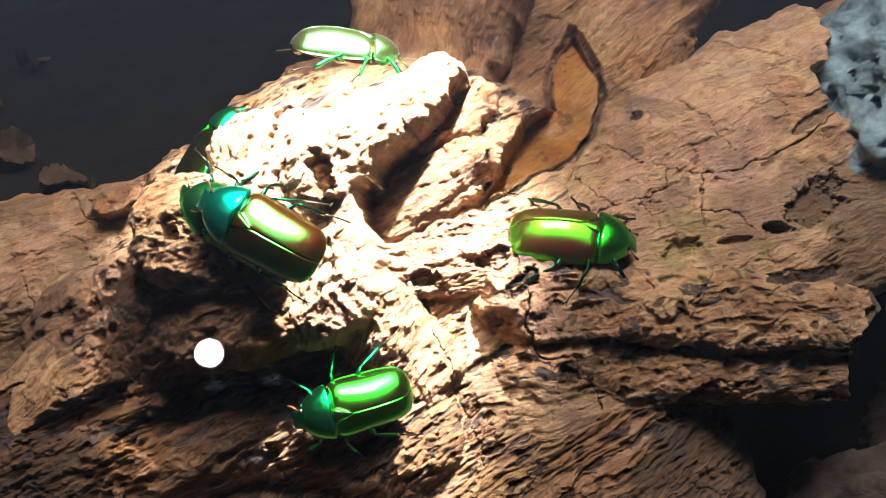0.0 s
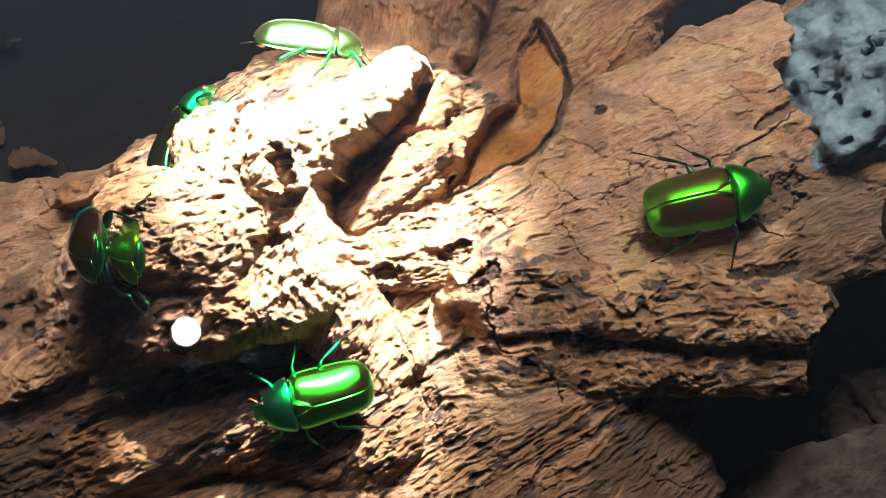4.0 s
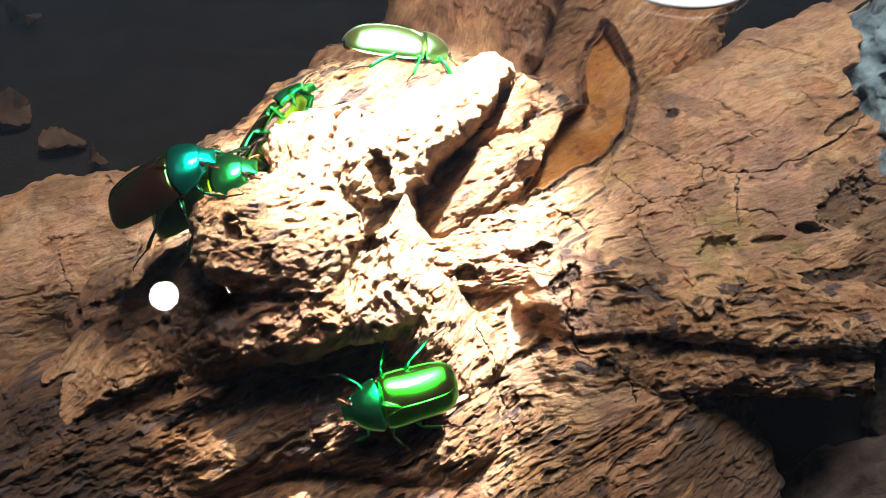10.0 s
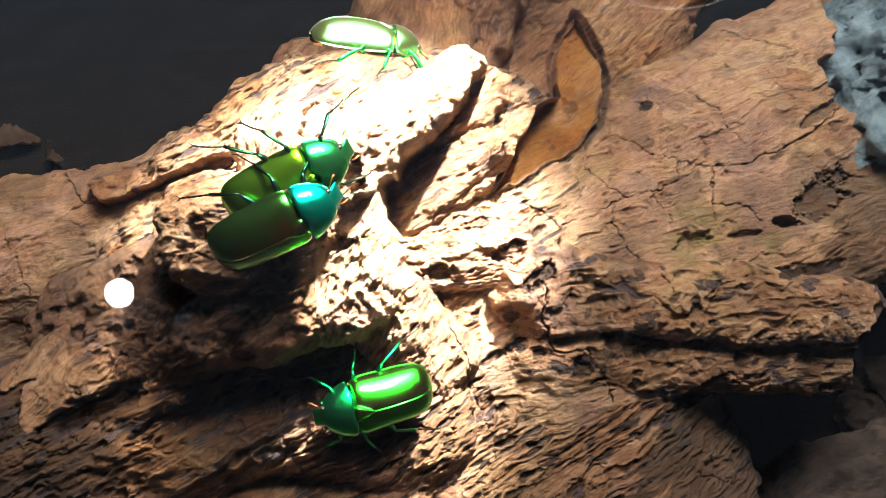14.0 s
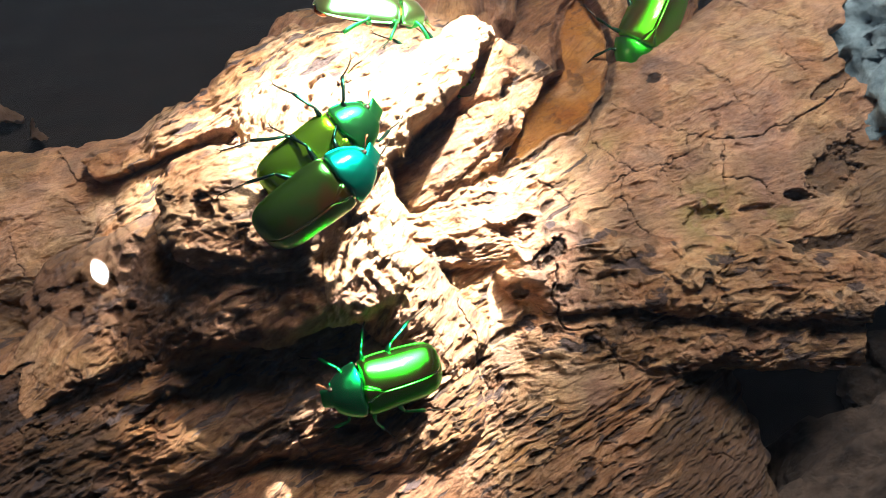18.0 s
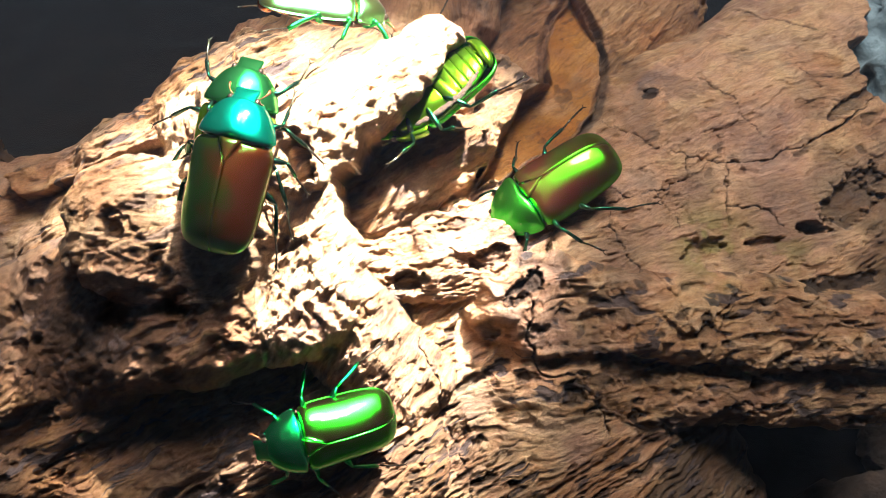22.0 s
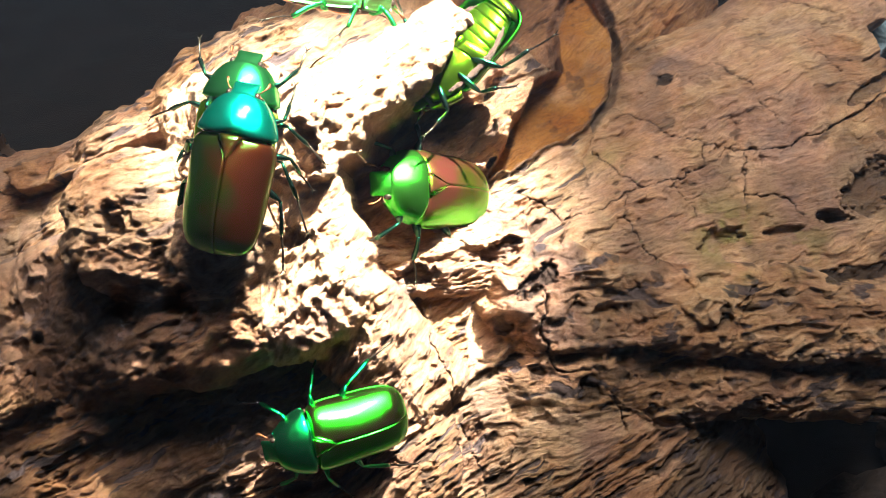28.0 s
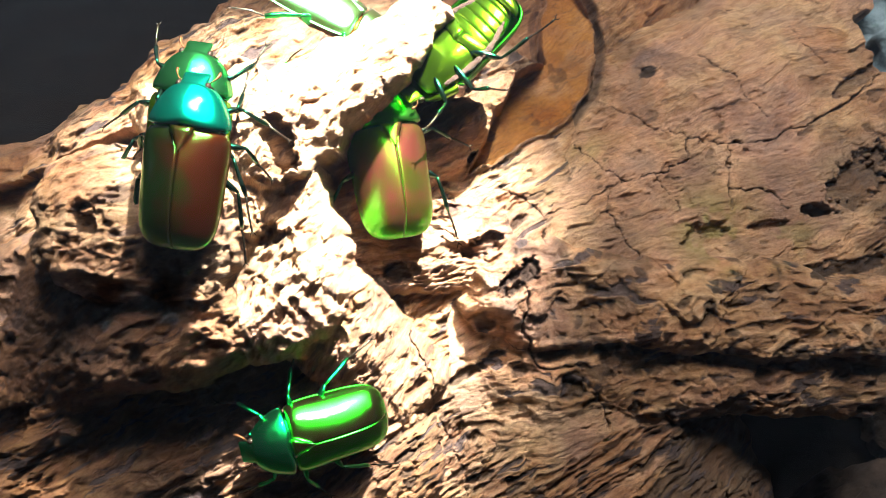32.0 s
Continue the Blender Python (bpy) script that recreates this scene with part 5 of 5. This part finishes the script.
    walk(WALKER, [
        (0.0, pose(0.0366, 0.0092, 0.1266, 19, 8, -0)),
        (0.5, pose(0.0458, 0.0109, 0.1271, 25, 4, 2)),
        (1.0, pose(0.0551, 0.0118, 0.1274, 29, -1, 5)),
        (1.5, pose(0.0627, 0.0123, 0.1277, 35, -3, 6)),
        (2.0, pose(0.0751, 0.0165, 0.1316, 39, -4, 7)),
        (2.5, pose(0.0797, 0.0175, 0.1326, 41, -5, 8)),
        (3.0, pose(0.0806, 0.0179, 0.1329, 43, -5, 8)),
        (3.5, pose(0.0801, 0.0176, 0.1329, 42, -6, 8)),
        (5.5, pose(0.0907, 0.0245, 0.1369, 45, -18, 16)),
        (6.0, pose(0.0992, 0.0299, 0.1395, 45, -23, 20)),
        (6.5, pose(0.1039, 0.0340, 0.1433, 41, -37, 33)),
        (7.0, pose(0.1083, 0.0373, 0.1457, 35, -43, 43)),
        (7.5, pose(0.1308, 0.1063, 0.1140, 31, -46, 48)),
        (8.0, pose(0.1178, 0.0500, 0.1447, 30, -46, 49)),
        (9.0, pose(0.1382, 0.0717, 0.1341, 21, -37, 56)),
        (9.5, pose(0.1240, 0.0825, 0.1460, 17, -39, 60)),
        (10.0, pose(0.1257, 0.0891, 0.1525, -2, -43, 71)),
        (12.0, pose(0.1456, 0.1119, 0.1741, -48, -31, 138)),
        (14.0, pose(0.1113, 0.1128, 0.1837, -53, 16, -168)),
        (15.5, pose(0.0760, 0.0869, 0.1695, -31, 50, -123)),
        (16.5, pose(0.0653, 0.0762, 0.1476, -7, 29, -99)),
        (17.0, pose(0.0639, 0.0757, 0.1466, -11, 33, -105)),
        (17.5, pose(0.0581, 0.0748, 0.1486, -23, 41, -115)),
        (18.0, pose(0.0553, 0.0721, 0.1444, -35, 43, -125)),
        (18.5, pose(0.0514, 0.0586, 0.1437, -29, 44, -136)),
        (19.0, pose(0.0495, 0.0427, 0.1438, -24, 40, -143)),
        (19.5, pose(0.0459, 0.0404, 0.1403, -18, 39, -144)),
        (20.0, pose(0.0402, 0.0345, 0.1350, -20, 27, -157)),
        (20.5, pose(0.0348, 0.0282, 0.1350, -16, 36, -147)),
        (21.0, pose(0.0333, 0.0240, 0.1331, -13, 39, -141)),
        (21.5, pose(0.0329, 0.0244, 0.1332, -17, 32, -154)),
        (22.0, pose(0.0310, 0.0195, 0.1325, -19, 28, -159)),
        (22.5, pose(0.0281, 0.0178, 0.1323, -18, 22, -164)),
        (23.0, pose(0.0280, 0.0182, 0.1327, -15, 20, -166)),
        (23.5, pose(0.0214, 0.0179, 0.1312, -10, 14, -171)),
        (24.0, pose(0.0172, 0.0190, 0.1296, -6, 14, -171)),
        (24.5, pose(0.0133, 0.0139, 0.1304, -6, 14, -160)),
        (25.0, pose(0.0105, 0.0115, 0.1306, -13, 12, -162)),
        (25.5, pose(0.0096, 0.0134, 0.1309, -23, 1, -169)),
        (27.5, pose(-0.0018, 0.0094, 0.1416, -57, -26, -141)),
        (28.0, pose(-0.0023, 0.0078, 0.1398, -58, -27, -140)),
        (28.5, pose(-0.0021, 0.0078, 0.1399, -58, -29, -140)),
        (29.0, pose(-0.0027, 0.0064, 0.1400, -55, -33, -142)),
        (29.5, pose(-0.0050, 0.0056, 0.1443, -59, -55, -151)),
        (30.0, pose(0.0000, 0.0072, 0.1443, -44, -54, 147)),
        (30.5, pose(-0.0009, 0.0081, 0.1453, -17, -54, 117)),
        (31.0, pose(-0.0023, 0.0085, 0.1469, -2, -48, 106)),
        (31.5, pose(-0.0031, 0.0082, 0.1465, 4, -49, 104)),
        (32.0, pose(-0.0036, 0.0082, 0.1466, 6, -49, 105)),
    ])
    walk(PERCHED, [
        (0.0, pose(-0.0172, 0.0181, 0.1730, -13, 16, 13)),
        (29.0, pose(-0.0172, 0.0181, 0.1730, -13, 16, 13)),
        (30.0, pose(-0.0164, 0.0133, 0.1708, -20, 13, 5)),
        (31.0, pose(-0.0132, 0.0116, 0.1712, -17, 21, -6)),
        (32.0, pose(-0.0134, 0.0095, 0.1713, -17, 25, -14)),
    ])
    walk(CLIMBER, [
        (0.0, pose(-0.0093, 0.0304, 0.1559, -152, -21, -19)),
        (17.6, pose(-0.0093, 0.0304, 0.1559, -152, -21, -19)),
        (18.0, pose(-0.0067, 0.0286, 0.1585, -152, -21, -19)),
        (18.5, pose(-0.0039, 0.0236, 0.1601, -152, -21, -19)),
        (19.0, pose(-0.0022, 0.0222, 0.1633, -152, -21, -19)),
        (19.5, pose(0.0016, 0.0202, 0.1604, -153, -21, -18)),
        (20.0, pose(0.0016, 0.0220, 0.1631, -152, -20, -17)),
        (20.3, pose(0.0013, 0.0196, 0.1615, -157, -9, -24)),
        (20.6, pose(0.0056, 0.0172, 0.1622, -175, 26, -55)),
        (20.9, pose(0.0063, 0.0178, 0.1656, 179, 42, -111)),
        (21.5, pose(0.0022, 0.0094, 0.1665, 167, 34, -152)),
        (22.0, pose(0.0024, 0.0095, 0.1667, 163, 31, -156)),
        (22.5, pose(0.0025, 0.0091, 0.1662, 164, 33, -154)),
        (23.0, pose(0.0025, 0.0091, 0.1661, 164, 34, -153)),
        (24.0, pose(0.0030, 0.0092, 0.1662, 165, 33, -154)),
        (25.0, pose(0.0034, 0.0095, 0.1666, 165, 34, -153)),
        (25.5, pose(0.0037, 0.0095, 0.1667, 165, 34, -152)),
        (27.5, pose(0.0062, 0.0115, 0.1704, 157, 36, -150)),
        (28.0, pose(0.0061, 0.0116, 0.1705, 157, 37, -149)),
        (29.0, pose(0.0064, 0.0116, 0.1705, 157, 36, -149)),
        (30.0, pose(0.0064, 0.0115, 0.1704, 157, 35, -150)),
        (31.0, pose(0.0079, 0.0119, 0.1709, 157, 35, -151)),
        (32.0, pose(0.0097, 0.0118, 0.1707, 157, 34, -151)),
    ])
    walk(HIDDEN, [
        (0.0, pose(-0.0477, 0.0126, 0.1518, -31, -42, 39)),
        (1.0, pose(-0.0475, 0.0135, 0.1496, -31, -42, 39)),
        (3.0, pose(-0.0466, 0.0132, 0.1513, -44, -44, 43)),
        (5.0, pose(-0.0457, 0.0187, 0.1546, -59, -44, 42)),
        (6.0, pose(-0.0459, 0.0187, 0.1543, -70, -43, 43)),
        (7.0, pose(-0.0472, 0.0182, 0.1522, -72, -42, 43)),
        (8.0, pose(-0.0484, 0.0173, 0.1547, -74, -41, 42)),
        (8.5, pose(-0.0358, -0.0039, 0.1490, -75, -41, 42)),
        (9.0, pose(-0.0437, 0.0054, 0.1560, -72, -39, 38)),
        (9.5, pose(-0.0438, 0.0089, 0.1558, -73, -39, 38)),
        (10.0, pose(-0.0431, 0.0103, 0.1580, -73, -40, 38)),
        (10.5, pose(-0.0420, 0.0168, 0.1567, -73, -40, 37)),
        (11.0, pose(-0.0382, 0.0228, 0.1550, -74, -40, 37)),
        (11.5, pose(-0.0337, 0.0340, 0.1484, -74, -40, 37)),
        (12.2, pose(-0.0269, 0.0331, 0.1402, -74, -40, 36)),
        (32.0, pose(-0.0269, 0.0331, 0.1402, -74, -40, 36)),
    ])
    for lamp_thing, turns in ((FIRST_LAMP, ((0, 0), (6.6, 0), (7.0, 80), (7.3, 150), (8.3, 150), (8.5, 75), (8.7, 0), (14.8, 0), (16.4, 30), (18.6, 42), (19.3, 60), (19.8, 150), (32, 150))),
                              (SECOND_LAMP, ((0, 150), (8.3, 150), (8.5, 75), (8.7, 0), (9.6, 0), (9.9, 80), (14.8, 84), (15.6, 150), (32, 150)))):
        rest = lamp_thing.matrix_basis.copy()
        walk(lamp_thing, [(t, rest @ pose(0, 0, 0, 0, 0, turn)) for t, turn in turns])
    step(WALKER_LEGS, paced(((0, 8, 1), (14, 32, 0.8))), 9.0)
    step(CLIMBER_LEGS, paced(((18, 23, 0.8), (23, 32, 0.3))), 7.0, 16)
    step(MOUNTED_LEGS, paced(((2, 12, 0.6), (17, 21, 0.6))), 6.0)
    step(CARRIER_LEGS, paced(((2, 14.5, 1), (16, 21, 1), (28, 32, 0.4))), 7.0, 14)
    step(PERCHED_LEGS, paced(((29, 32, 0.8),)), 8.0)


RESTING.matrix_basis = pose(-0.0179, -0.0280, 0.1093, -69, 4, -161)
motions()
